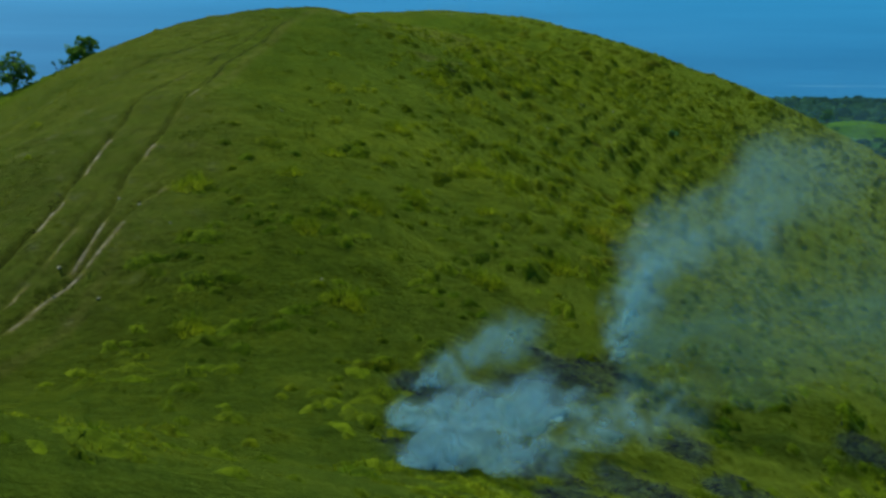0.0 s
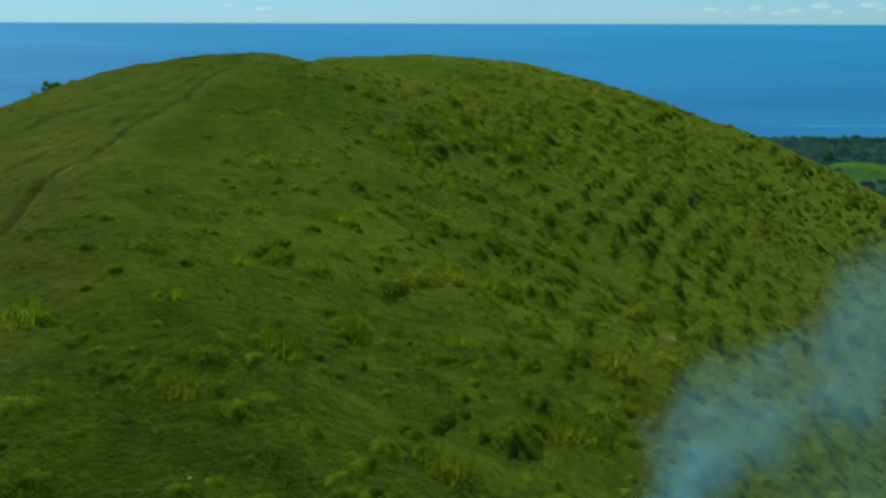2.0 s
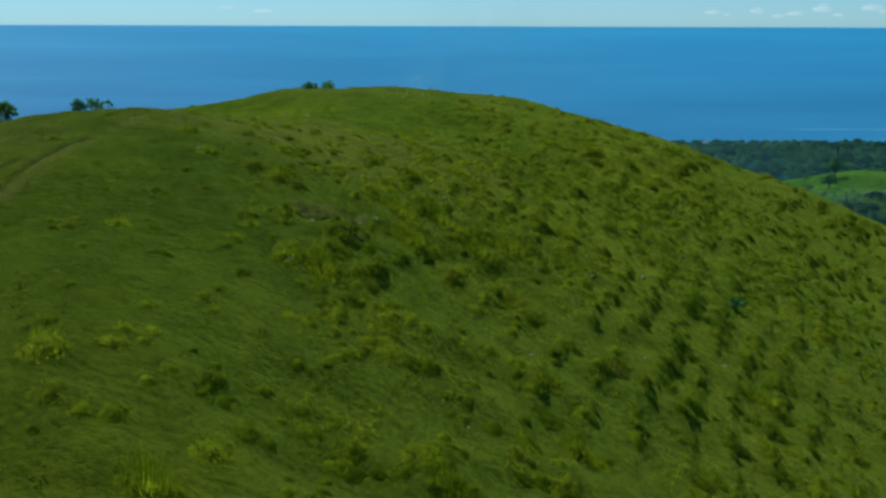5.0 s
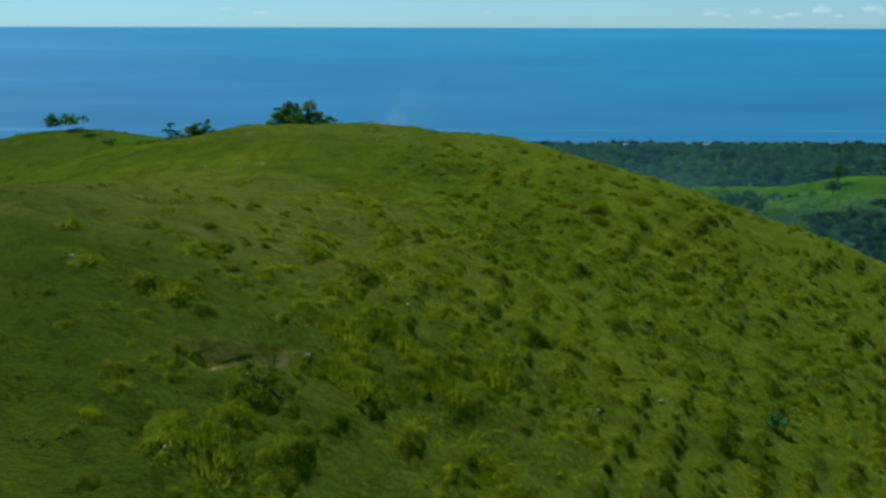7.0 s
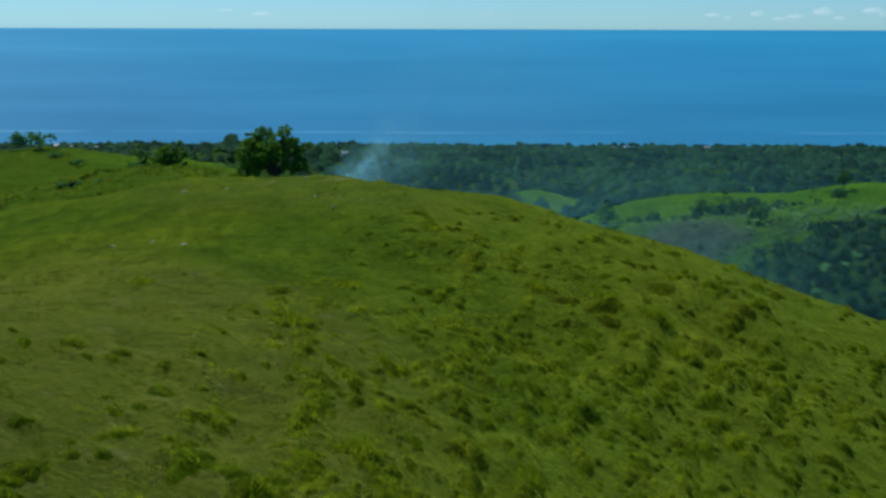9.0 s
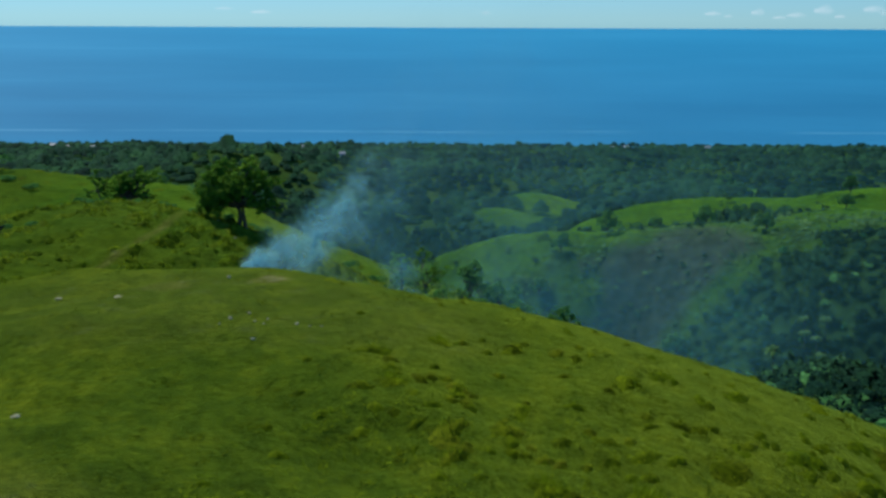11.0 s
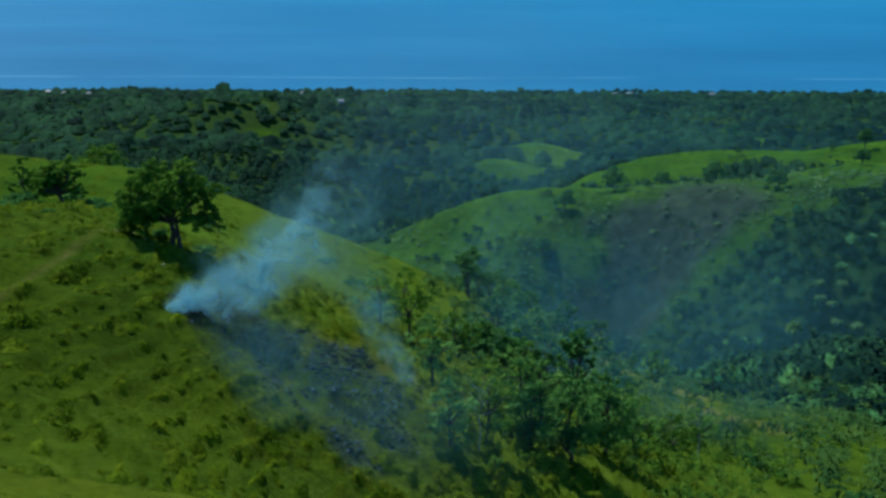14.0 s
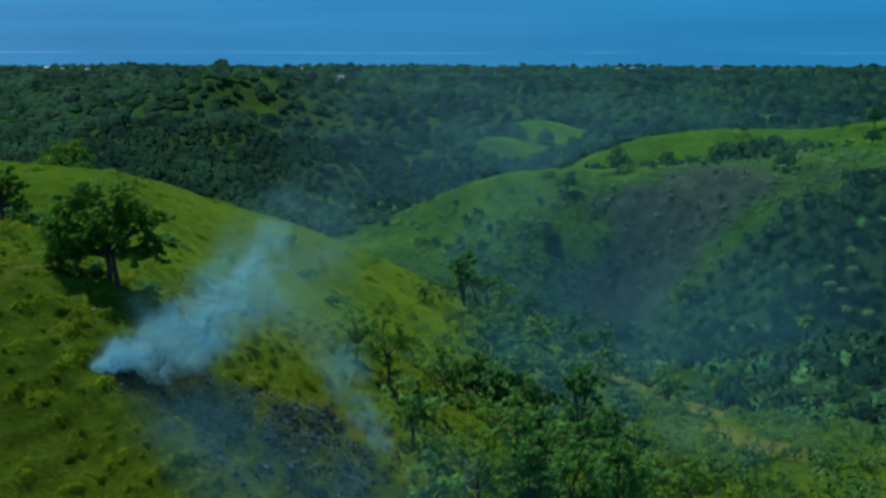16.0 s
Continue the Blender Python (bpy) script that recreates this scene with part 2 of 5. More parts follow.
CLOUD = smoke_material("cloud", 0.34, 0.02, (0.95, 0.96, 0.97), 0.3)
# Clouds glow: their sunlit white is emitted instead of lit
glow = CLOUD.node_tree.nodes.new("ShaderNodeEmission")
glow.inputs[0].default_value, glow.inputs[1].default_value = (0.84, 0.93, 0.96, 1), 0.72
for veil in [n for n in CLOUD.node_tree.nodes if n.type == "MIX_SHADER" and n.inputs[1].links[0].from_node.type == "BSDF_TRANSPARENT"]:
    CLOUD.node_tree.links.new(glow.outputs[0], veil.inputs[2])
SEA = sea_material()
PUFF = smoke_material("puff_smoke", 0.46, 1.6, (0.33, 0.77, 0.80), 0.75)
DENSE_PUFF = smoke_material("dense_smoke", 0.76, 1.6, (0.38, 0.84, 0.90), 0.8)
VEIL_PUFF = smoke_material("veil_smoke", 0.44, 0.8, (0.26, 0.68, 0.74), 0.7)
SEEP_PUFF = smoke_material("seeping_smoke", 0.28, 0.8, (0.26, 0.68, 0.74), 0.7)
THIN_PUFF = smoke_material("thin_puff_smoke", 0.34, 1.6, (0.33, 0.77, 0.80), 0.75)
FAINT_PUFF = smoke_material("faint_smoke", 0.09, 0.2, (0.30, 0.62, 0.72), 0.7)
HANGING = smoke_material("hanging_smoke", 0.32, 0.22, (0.15, 0.50, 0.60), 0.25)
BURN_VEIL = smoke_material("burn_veil", 0.30, 0.22, (0.15, 0.50, 0.60), 0.25)
NEAR_VEIL = smoke_material("near_veil", 0.30, 0.35, (0.19, 0.56, 0.58), 0.4)
HOLLOW = smoke_material("hollow_smoke", 0.15, 0.1, (0.15, 0.50, 0.62), 0.25)
FAR_HAZE = smoke_material("far_haze", 0.20, 0.006, (0.10, 0.38, 0.54), 0.5)
THIN_SMOKE = smoke_material("thin_smoke", 0.165, 0.012, (0.18, 0.58, 0.64), 0.4)


# ---- the lie of the land ----
BASE = (249.71, -9.33, -12.03)
# centre x, y, radius x, y, height of every rise or hollow of the near hills
NEAR = [
    (16.8, 33.3, 22.7, 47.0, 6.65),
    (7.0, 101.7, 50.0, 35.7, 20.41),
    (-11.0, 44.1, 21.4, 25.0, 13.52),
    (-25.6, 194.4, 12.3, 49.9, 5.16),
    (-26.3, 151.1, 51.7, 46.8, 17.84),
    (-57.2, 212.3, 32.8, 30.7, 15.06),
    (-27.3, 250.9, 55.0, 60.8, 13.67),
    (-13.1, 69.2, 28.5, 16.2, 7.79),
    (-3.6, 193.5, 23.7, 117.2, 2.19),
    (39.0, 198.2, 51.8, 57.4, 1.26),
    (-15.1, 11.9, 30.2, 8.7, 9.34),
    (45.2, 319.9, 38.9, 67.5, -34.00),
    (14.8, 129.9, 42.3, 17.7, -12.43),
    (37.0, 98.4, 27.5, 9.8, 3.22),
    (-3.8, 162.7, 21.3, 80.9, 2.41),
    (-11.5, 158.7, 8, 7, 1.50),
    (-28, 185, 8, 8, -1.10),
    (25, 236, 25, 16, 2.00),
]
FAR_PROFILE = ((300, 450, 600, 800, 1000, 1300, 1700, 2200, 2480, 2600, 2640, 2900), (200, 152, 150, 140, 128, 105, 80, 36, 9, 3, -3, -12))
FAR = [
    (89, 573, 75, 72, 36.2),
    (214, 515, 83, 164, 51.4),
    (22, 620, 52, 19, 18.3),
    (151, 746, 128, 62, 31.2),
    (266, 672, 71, 51, 29.7),
    (86, 1089, 48, 36, 15.9),
    (139, 1057, 39, 31, -4.1),
    (-218, 1402, 148, 862, 6.0),
    (-215, 1290, 150, 115, 34.0),
    (84, 532, 28, 43, -24.7),
    (-4, 823, 79, 135, -44.5),
    (183, 415, 90, 54, -31.0),
    (-352, 1502, 366, 230, 9.0),
    (-230, 1560, 240, 120, -20.0),
    (271, 1248, 93, 133, 11.6),
    (-6, 1230, 206, 133, -33.6),
    (46, 977, 26, 29, 11.8),
    (55, 510, 73, 48, -29.4),
    (192, 605, 55, 13, 3.4),
    (75, 611, 40, 9, 1.4),
    (205, 643, 48, 16, -8.0),
]


def smooth(a, b, v):
    v = np.clip((v - a) / (b - a), 0, 1)
    return v * v * (3 - 2 * v)


def rises(z, some, x, y):
    for cx, cy, rx, ry, h in some:
        z = z + h * np.exp(-(((x - cx) / rx) ** 2) - ((y - cy) / ry) ** 2)
    return z


def lattice(i, j, seed):
    h = np.sin(i * 127.1 + j * 311.7 + seed * 74.7) * 43758.5453
    return h - np.floor(h)


def value_noise(x, y, size, seed=0):
    """Smooth noise from 0 to 1 with lumps of about that size."""
    u, v = x / size, y / size
    i, j = np.floor(u), np.floor(v)
    a, b = u - i, v - j
    a, b = a * a * (3 - 2 * a), b * b * (3 - 2 * b)
    top = lattice(i, j, seed) * (1 - a) + lattice(i + 1, j, seed) * a
    low = lattice(i, j + 1, seed) * (1 - a) + lattice(i + 1, j + 1, seed) * a
    return top * (1 - b) + low * b


RUTS = [
    [(-8.3, 63.5), (-9.1, 56.3), (-9.9, 51.5), (-10.1, 44.6), (-10.1, 40), (-10.6, 36.9), (-10.4, 34), (-10.7, 30.7)],
    [(-9.3, 60), (-11.1, 51.2), (-11.9, 46.2), (-11.9, 41.6), (-12.2, 38.1), (-12.4, 33.9), (-12.8, 31.6), (-13.4, 29)],
    [(-9.2, 35.9), (-9.6, 35.0), (-10.0, 32.5), (-10.4, 30.4), (-10.9, 29.6), (-11.6, 28.0), (-12.6, 26)],
    [(-10, 60), (-12.2, 56.5), (-15.7, 52.5), (-19.2, 49), (-24, 44)],
    [(-11.2, 36), (-11.3, 33), (-11.6, 31), (-12.0, 29)],
]
PATHS = [
    [(-6.8, 70), (-8.0, 63.5), (-8.9, 54), (-9.4, 45), (-9.4, 38), (-9.4, 31), (-9.9, 28), (-11, 26), (-13, 22)],
    [(-14.8, 161.2), (-16.7, 151.3), (-18.4, 144.3), (-19.9, 138.7), (-23, 130)],
    [(-1.8, 153.1), (-1.4, 151.3), (-1.6, 149.4), (-1.9, 147.2), (-2.2, 145.5), (-2.8, 142.5)],
    [(-11, 52), (-14.5, 42), (-16, 36), (-18, 30)],
]


def near_line(x, y, line):
    """The distance to a line of points."""
    best = np.full(np.shape(x), 1e9)
    for (ax, ay), (bx, by) in zip(line, line[1:]):
        dx, dy = bx - ax, by - ay
        f = np.clip(((x - ax) * dx + (y - ay) * dy) / (dx * dx + dy * dy), 0, 1)
        best = np.minimum(best, np.hypot(x - ax - f * dx, y - ay - f * dy))
    return best


def land(x, y):
    """The height of the ground without its small bumps."""
    x, y = np.asarray(x, float), np.asarray(y, float)
    yc, xc = np.maximum(y, -30), np.clip(x, -160, 300)
    near = rises(BASE[0] + BASE[1] * xc / 100 + BASE[2] * (yc - 100) / 100, NEAR, x, y)
    far = rises(np.interp(y, *FAR_PROFILE), FAR, x, y)
    w = np.maximum(smooth(270, 400, y), smooth(60, 140, x) * smooth(150, 260, y))
    return near * (1 - w) + far * w


PIT = (-0.8, 60.8)


def pit_axes(x, y):
    """Along the foot of the little soil bank and away behind it."""
    dx, dy = x - PIT[0], y - PIT[1]
    return (dx + 0.78 * dy) / 1.27, (dy - 0.78 * dx) / 1.27


def tufty(x, y):
    """How much the grass grows in clumps, from 0 to 1."""
    t = smooth(0.42, 0.62, value_noise(x, y, 9.0, 3) * 0.6 + value_noise(x, y, 3.5, 4) * 0.4)
    t = np.maximum(t * 0.75, smooth(2, 10, x + (y - 40) * 0.06) * smooth(125, 100, y) * 0.85)
    t = t * smooth(96, 84, y - 0.2 * x) + (y > 112) * 0.75 * smooth(112, 118, y)
    path = np.minimum(near_line(x, y, PATHS[0]), near_line(x, y, RUTS[1]))
    t = t * np.maximum(np.maximum(smooth(50, 40, y), smooth(-9, 3, x)), 1.0 * (y > 112))
    t = t * smooth(1.0, 3.5, path) * smooth(-24, -6, x + (y > 112) * 60 - 0.1 * (50 - y))
    return np.maximum(t, 0.95 * smooth(-2.5, 2, x + 0.04 * (y - 55)) * smooth(40, 47, y) * smooth(92, 76, y))


def terraces(x, y, gap=0.62):
    """Trodden steps that follow the slope's level lines: 0 on the tread, 1 at the lip."""
    h = land(x, y) + 0.5 * (value_noise(x, y, 6.0, 71) - 0.5) + 0.22 * (value_noise(x, y, 1.7, 72) - 0.5)
    f = h / gap - np.floor(h / gap)
    return smooth(0.45, 0.75, f) * smooth(1.0, 0.86, f)


def trodden(x, y, gap=0.62):
    """The steps themselves: how far the ground stands over or under the plain slope."""
    h = land(x, y) + 0.5 * (value_noise(x, y, 6.0, 71) - 0.5) + 0.22 * (value_noise(x, y, 1.7, 72) - 0.5)
    f = h / gap - np.floor(h / gap)
    return gap * (smooth(0.42, 0.92, f) - f) * (0.35 + 0.65 * smooth(0.3, 0.6, value_noise(x, y, 3.2, 75)))


BURNS = [(-0.4, 26.5, 0.9), (0.9, 26.3, 0.8), (2.0, 27.6, 1.1), (3.4, 28.9, 1.2), (4.5, 29.4, 1.0), (4.9, 28.2, 0.6), (6.0, 26.3, 1.0), (2.0, 23.2, 0.9), (4.6, 23.2, 1.3),
         (6.9, 24.6, 0.9), (2.6, 21.6, 1.0), (12.1, 29.2, 1.2), (-0.2, 22.5, 0.9)]
BURNS_TWO = [(-5.4, 148.2, 1.9), (-3.2, 148.8, 1.9), (-6.0, 151.2, 1.8), (-2.6, 147.0, 1.7), (3.8, 151.0, 1.8), (1.4, 152.0, 2.0), (-8.8, 150.4, 1.0), (-7.6, 149.0, 2.0), (-4.8, 148.2, 2.6), (-3.4, 150.2, 2.0), (0.6, 148.6, 2.4), (2.6, 149.6, 2.2), (0.8, 145.6, 2.7), (2.2, 147.4, 3.0), (2.8, 150.2, 2.6), (1.4, 143.6, 1.8), (-1.4, 151.6, 1.4), (3.4, 146.4, 2.0)]


def blots(x, y, some, ragged):
    m = np.zeros(np.shape(x))
    wob = (value_noise(x, y, ragged * 1.4, 21) - 0.5) * 0.9 + (value_noise(x, y, ragged * 0.4, 22) - 0.5) * 0.6
    for cx, cy, r in some:
        m = np.maximum(m, smooth(1.2, 0.55 if r > 1.4 else 0.72, np.hypot(x - cx, (y - cy) * 0.9) / r + wob))
    return m


def unburnt(x, y):
    along, behind = pit_axes(x, y)
    return smooth(0.75, 1.15, np.hypot(along / 1.35, (behind + 0.4) / 0.75)) * (1 - np.maximum(blots(x, y, BURNS, 1.2), blots(x, y, BURNS_TWO, 2.2)))


def clumped(x, y):
    return smooth(0.38, 0.66, value_noise(x, y, 2.4, 73) * 0.55 + value_noise(x, y, 1.0, 74) * 0.45)


def tall_near(x, y):
    flank = smooth(-4, 2, x + 0.08 * (y - 50))
    rows = (1 - flank) * 0.42 + flank * (0.25 + 0.75 * np.maximum(terraces(x, y), 0.6 * smooth(70, 80, y)))
    crest = 1 - smooth(66, 78, y) * smooth(4, -4, x - 0.12 * (y - 66))
    path = smooth(0.5, 2.0, np.minimum(near_line(x, y, PATHS[0]), near_line(x, y, RUTS[1])))
    return np.clip(1.7 * np.maximum(0.10 + 0.90 * tufty(x, y), 0.75 * smooth(44, 36, y) * smooth(-12, -6, x)) * rows * (0.22 + 0.78 * clumped(x, y)), 0, 1) * crest * path * unburnt(x, y) * (1 - 0.85 * smooth(-8.5, -11, x) * smooth(24, 30, y))


def tall_big(x, y):
    there = smooth(-7, -2, x) * smooth(17, 11, x) * smooth(38, 43, y) * smooth(82, 70, y)
    return np.clip(1.5 * (0.05 + 0.95 * terraces(x, y)) * (0.15 + 0.85 * clumped(x, y)), 0, 1) * there * unburnt(x, y)


def tall_second(x, y):
    return np.clip(1.5 * (0.25 + 0.75 * terraces(x, y, 0.8)) * (0.25 + 0.75 * clumped(x, y)), 0, 1) * unburnt(x, y) * smooth(117, 121, y) * smooth(0.25, 0.7, near_line(x, y, PATHS[1]))


# the grass clumps: one to a cell of a jittered lattice, where the grass grows in clumps
CELL, CELL_TWO, CELL_BIG = 0.46, 0.70, 0.95


def clump_of(i, j, cell, seed):
    """The place, radius and height of the clump in each lattice cell; no height where none grows."""
    x, y = (i + 0.15 + 0.7 * lattice(i, j, seed)) * cell, (j + 0.15 + 0.7 * lattice(i, j, seed + 1)) * cell
    want = {81: tall_near, 91: tall_second, 111: tall_big}[seed](x, y)
    big = lattice(i, j, seed + 3)
    there = lattice(i, j, seed + 2) < want
    return x, y, cell * (0.42 + 0.75 * big**4), there * cell * (0.20 + 0.25 * big)


def clump_table(x0, x1, y0, y1, cell, seed):
    i, j = np.meshgrid(np.arange(np.floor(x0 / cell), np.ceil(x1 / cell)), np.arange(np.floor(y0 / cell), np.ceil(y1 / cell)))
    return i[0, 0], j[0, 0], clump_of(i, j, cell, seed)


def clump_relief(x, y, table, cell):
    """The mounds under the clumps, steeper on the side away from the light."""
    i0, j0, (cx, cy, r, h) = table
    i, j = np.floor(x / cell) - i0, np.floor(y / cell) - j0
    z = np.zeros(np.shape(x))
    for di in (-1, 0, 1):
        for dj in (-1, 0, 1):
            a, b = (i + di).astype(int), (j + dj).astype(int)
            ok = (a >= 0) & (b >= 0) & (a < cx.shape[1]) & (b < cx.shape[0])
            a, b = np.clip(a, 0, cx.shape[1] - 1), np.clip(b, 0, cx.shape[0] - 1)
            dx, dy = x - cx[b, a], y - cy[b, a]
            fall = 0.4 * dx - dy
            q = (dx * dx + dy * dy) / (r[b, a] * np.where(fall > 0, 0.82, 1.2)) ** 2
            z = np.maximum(z, ok * h[b, a] * np.maximum(1 - q, 0) ** 1.2)
    return z


NEAR_CLUMPS = clump_table(-26, 40, 14, 113, CELL, 81)
BIG_CLUMPS = clump_table(-8, 18, 38, 84, CELL_BIG, 111)
SECOND_CLUMPS = clump_table(-46, 26, 117, 180, CELL_TWO, 91)


def ground_height(x, y):
    z = land(x, y)
    close = smooth(330, 250, y)
    t = tufty(x, y)
    hum = value_noise(x * 0.8, y, 1.5, 7) * 0.6 + value_noise(x, y * 1.1, 0.8, 8) * 0.4
    z = z + close * (0.35 + 0.65 * t) * (smooth(0.35, 0.7, hum) - 0.5) * 0.20
    z = z + close * t * (0.25 + 0.75 * smooth(-4, 2, x + 0.08 * (y - 50))) * smooth(112, 84, y) * 0.6 * trodden(x, y) + 0.5 * (clump_relief(x, y, NEAR_CLUMPS, CELL) + 0.3 * clump_relief(x, y, BIG_CLUMPS, CELL_BIG) + clump_relief(x, y, SECOND_CLUMPS, CELL_TWO))
    z = z + close * (value_noise(x, y, 4.0, 9) - 0.5) * 0.5 + close * (value_noise(x * 0.7, y, 0.6, 10) - 0.5) * 0.08
    for line, depth, width in zip(RUTS, (0.34, 0.28, 0.2, 0.2, 0.14), (0.11, 0.10, 0.09, 0.14, 0.09)):
        d = near_line(x, y, line)
        z = z - depth * np.exp(-((d / width) ** 2)) * (0.55 + 0.75 * value_noise(x, y, 1.3, 11)) * (0.25 + 0.75 * smooth(54, 41, y)) 
    along, behind = pit_axes(x, y)
    z = z - 0.42 * smooth(1.4, 0.9, np.abs(along)) * smooth(0.20, -0.20, behind) * smooth(-1.3, -0.4, behind)
    far = smooth(330, 500, y)
    z = z + smooth(1050, 1300, y) * smooth(2500, 2100, y) * ((value_noise(x, y * 0.8, 170, 15) - 0.5) * 22 + (value_noise(x, y, 70, 16) - 0.5) * 8)
    z = z + smooth(620, 760, y) * smooth(1500, 1250, y) * smooth(60, -60, x) * ((value_noise(x + 0.5 * y, y * 0.6, 85, 25) - 0.5) * 22 + (value_noise(x, y, 38, 26) - 0.5) * 9)
    rough = smooth(116, 122, y) * close * (0.35 + 0.65 * smooth(215, 175, y))
    steps = value_noise(x * 0.5 + y * 0.12, y - 0.25 * x, 0.8, 17) * 0.6 + value_noise(x * 0.7, y, 0.6, 18) * 0.4
    z = z + rough * ((smooth(0.40, 0.66, steps) - 0.5) * 0.12 + (terraces(x, y, 0.8) - 0.5) * 0.20)
    z = z + far * ((value_noise(x, y, 60, 12) - 0.5) * (2.5 + 5.5 * smooth(760, 900, y)) + (value_noise(x, y, 18, 13) - 0.5) * 1.8 + (value_noise(x, y, 7, 14) - 0.5) * 1.4)
    return z


def masks(x, y):
    bare = np.zeros(np.shape(x))
    for line, w in zip(RUTS, (0.13, 0.12, 0.13, 0.08, 0.08)):
        bare = np.maximum(bare, smooth(w * 1.6, w * 0.4, near_line(x - 0.24, y, line)) * smooth(0.56, 0.72, value_noise(x, y, 1.1, 31)) * smooth(56, 48, y))
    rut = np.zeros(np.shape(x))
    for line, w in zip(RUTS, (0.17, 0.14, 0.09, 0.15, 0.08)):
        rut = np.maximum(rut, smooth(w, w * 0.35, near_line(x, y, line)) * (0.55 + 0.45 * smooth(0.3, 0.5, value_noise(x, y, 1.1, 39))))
    for line, w in zip(PATHS, (0.3, 0.3, 0.25, 0.3)):
        bare = np.maximum(bare, (0.5 if line is PATHS[0] else 0.8 if line is PATHS[1] else 0.5) * smooth(w * 1.6, w * 0.2, near_line(x, y, line)) * (0.4 + 0.6 * value_noise(x, y, 2.0, 32)))
    for cx, cy, rx, ry, s in ((0, 101.3, 0.65, 0.9, 0.9), (-3.4, 100.6, 1.0, 0.8, 0.6), (8.8, 46.9, 0.9, 0.35, 1.0), (-7, 76, 10, 13, 0.34), (-15, 46, 8, 26, 0.30),
                              (-1, 99, 9, 6, 0.16), (14.5, 243, 6, 4, 0.8), (13.5, 222, 5, 6, 0.85), (36, 230, 8, 8, 0.85), (42, 210, 6, 8, 0.85), (27, 234, 6, 5, 0.5), (2.0, 153.6, 4.5, 1.3, 0.55)):
        d = np.hypot((x - cx) / rx, (y - cy) / ry) + (value_noise(x, y, min(rx, ry), 33) - 0.5) * 0.7
        bare = np.maximum(bare, s * smooth(1.15, 0.6, d))
    along, behind = pit_axes(x, y)
    scar = np.hypot(along / 1.25, (behind + 0.16) / 0.42) + (value_noise(x, y, 0.5, 33) - 0.5) * 0.5
    bare = np.maximum(bare, 0.7 * smooth(1.15, 0.8, scar))
    burnt = np.maximum(blots(x, y, BURNS, 1.2), blots(x, y, BURNS_TWO, 2.2) * smooth(0.20, 0.42, value_noise(x, y, 1.6, 23) * 0.6 + value_noise(x, y, 0.6, 24) * 0.4) * (0.15 + 0.85 * smooth(0.12, 0.4, near_line(x, y, PATHS[2]))))
    forest = woods(x, y)
    n = value_noise(x, y, 16, 35) * 0.55 + value_noise(x, y, 6, 36) * 0.45
    brown = smooth(0.25, 0.6, np.exp(-(((x - 106 - 0.3 * (y - 550)) / 42) ** 2) - ((y - 556) / 34) ** 2) + 0.7 * (n - 0.5)) * (1 - forest)
    face = smooth(1.1, 0.5, np.hypot((x - 110) / 150, (y - 545) / 52)) * (0.25 + 0.75 * smooth(0.35, 0.65, n))
    glade = np.maximum(smooth(1.15, 0.6, np.hypot((x - 66) / 13, (y - 562) / 17) + (n - 0.5)), smooth(1.15, 0.6, np.hypot((x - 128) / 12, (y - 515) / 14) + (n - 0.5)))
    face, brown = face * (1 - 0.9 * glade), brown * (1 - glade)
    knoll = np.zeros(np.shape(x))
    for cx, cy, rx, ry in KNOLLS:
        knoll = np.maximum(knoll, smooth(1.2, 0.8, np.hypot((x - cx) / rx, (y - cy) / ry)))
    face = np.maximum(face, 0.45 * (1 - knoll) * smooth(560, 640, y) * smooth(0.3, 0.7, value_noise(x, y, 20, 37)))
    lush = smooth(110, 124, y) * smooth(320, 280, y) * (0.25 + 0.75 * smooth(-50, -34, x)) * (0.3 + 0.35 * smooth(165, 185, y) + 0.5 * value_noise(x, y, 12, 38)) 
    # sixth and last of these: light and shade painted on the near hill
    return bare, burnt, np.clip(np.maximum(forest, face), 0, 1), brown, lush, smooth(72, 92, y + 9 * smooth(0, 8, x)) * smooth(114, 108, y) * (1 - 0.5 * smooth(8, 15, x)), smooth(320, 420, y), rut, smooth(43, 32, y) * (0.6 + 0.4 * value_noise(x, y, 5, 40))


KNOLLS = [(86, 1089, 48, 32), (66, 972, 30, 30), (108, 1040, 36, 30), (150, 738, 110, 42), (265, 694, 80, 46), (336, 1235, 34, 75), (240, 640, 60, 40), (-174, 1222, 7, 11)]
RIDGE = (100, 575, 190, 52)


def woods(x, y):
    """Where trees stand close, from 0 to 1."""
    n = value_noise(x, y, 90, 41) * 0.6 + value_noise(x, y, 25, 42) * 0.4
    f = smooth(300, 380, y)
    for cx, cy, rx, ry in KNOLLS:
        f = f * smooth(0.75, 1.15, np.hypot((x - cx) / rx, (y - cy) / ry) + (n - 0.5) * 0.4)
    ridge = np.hypot((x - RIDGE[0]) / RIDGE[2], (y - RIDGE[1]) / RIDGE[3])
    f = f * np.maximum(smooth(0.85, 1.15, ridge + (n - 0.5) * 0.5), 0.0)
    jungle = smooth(1.1, 0.7, np.hypot((x - 178) / 46, (y - 450) / 62) + (n - 0.5) * 0.7)
    valley = smooth(1.1, 0.6, np.hypot((x - 100) / 78, (y - 385) / 120) + (n - 0.5) * 0.6)
    low = smooth(1.15, 0.6, np.hypot((x - 92) / 44, (y - 285) / 80) + (n - 0.5) * 0.4)
    return np.clip(np.maximum(np.maximum(f, low), np.maximum(jungle, valley * 0.9)), 0, 1)


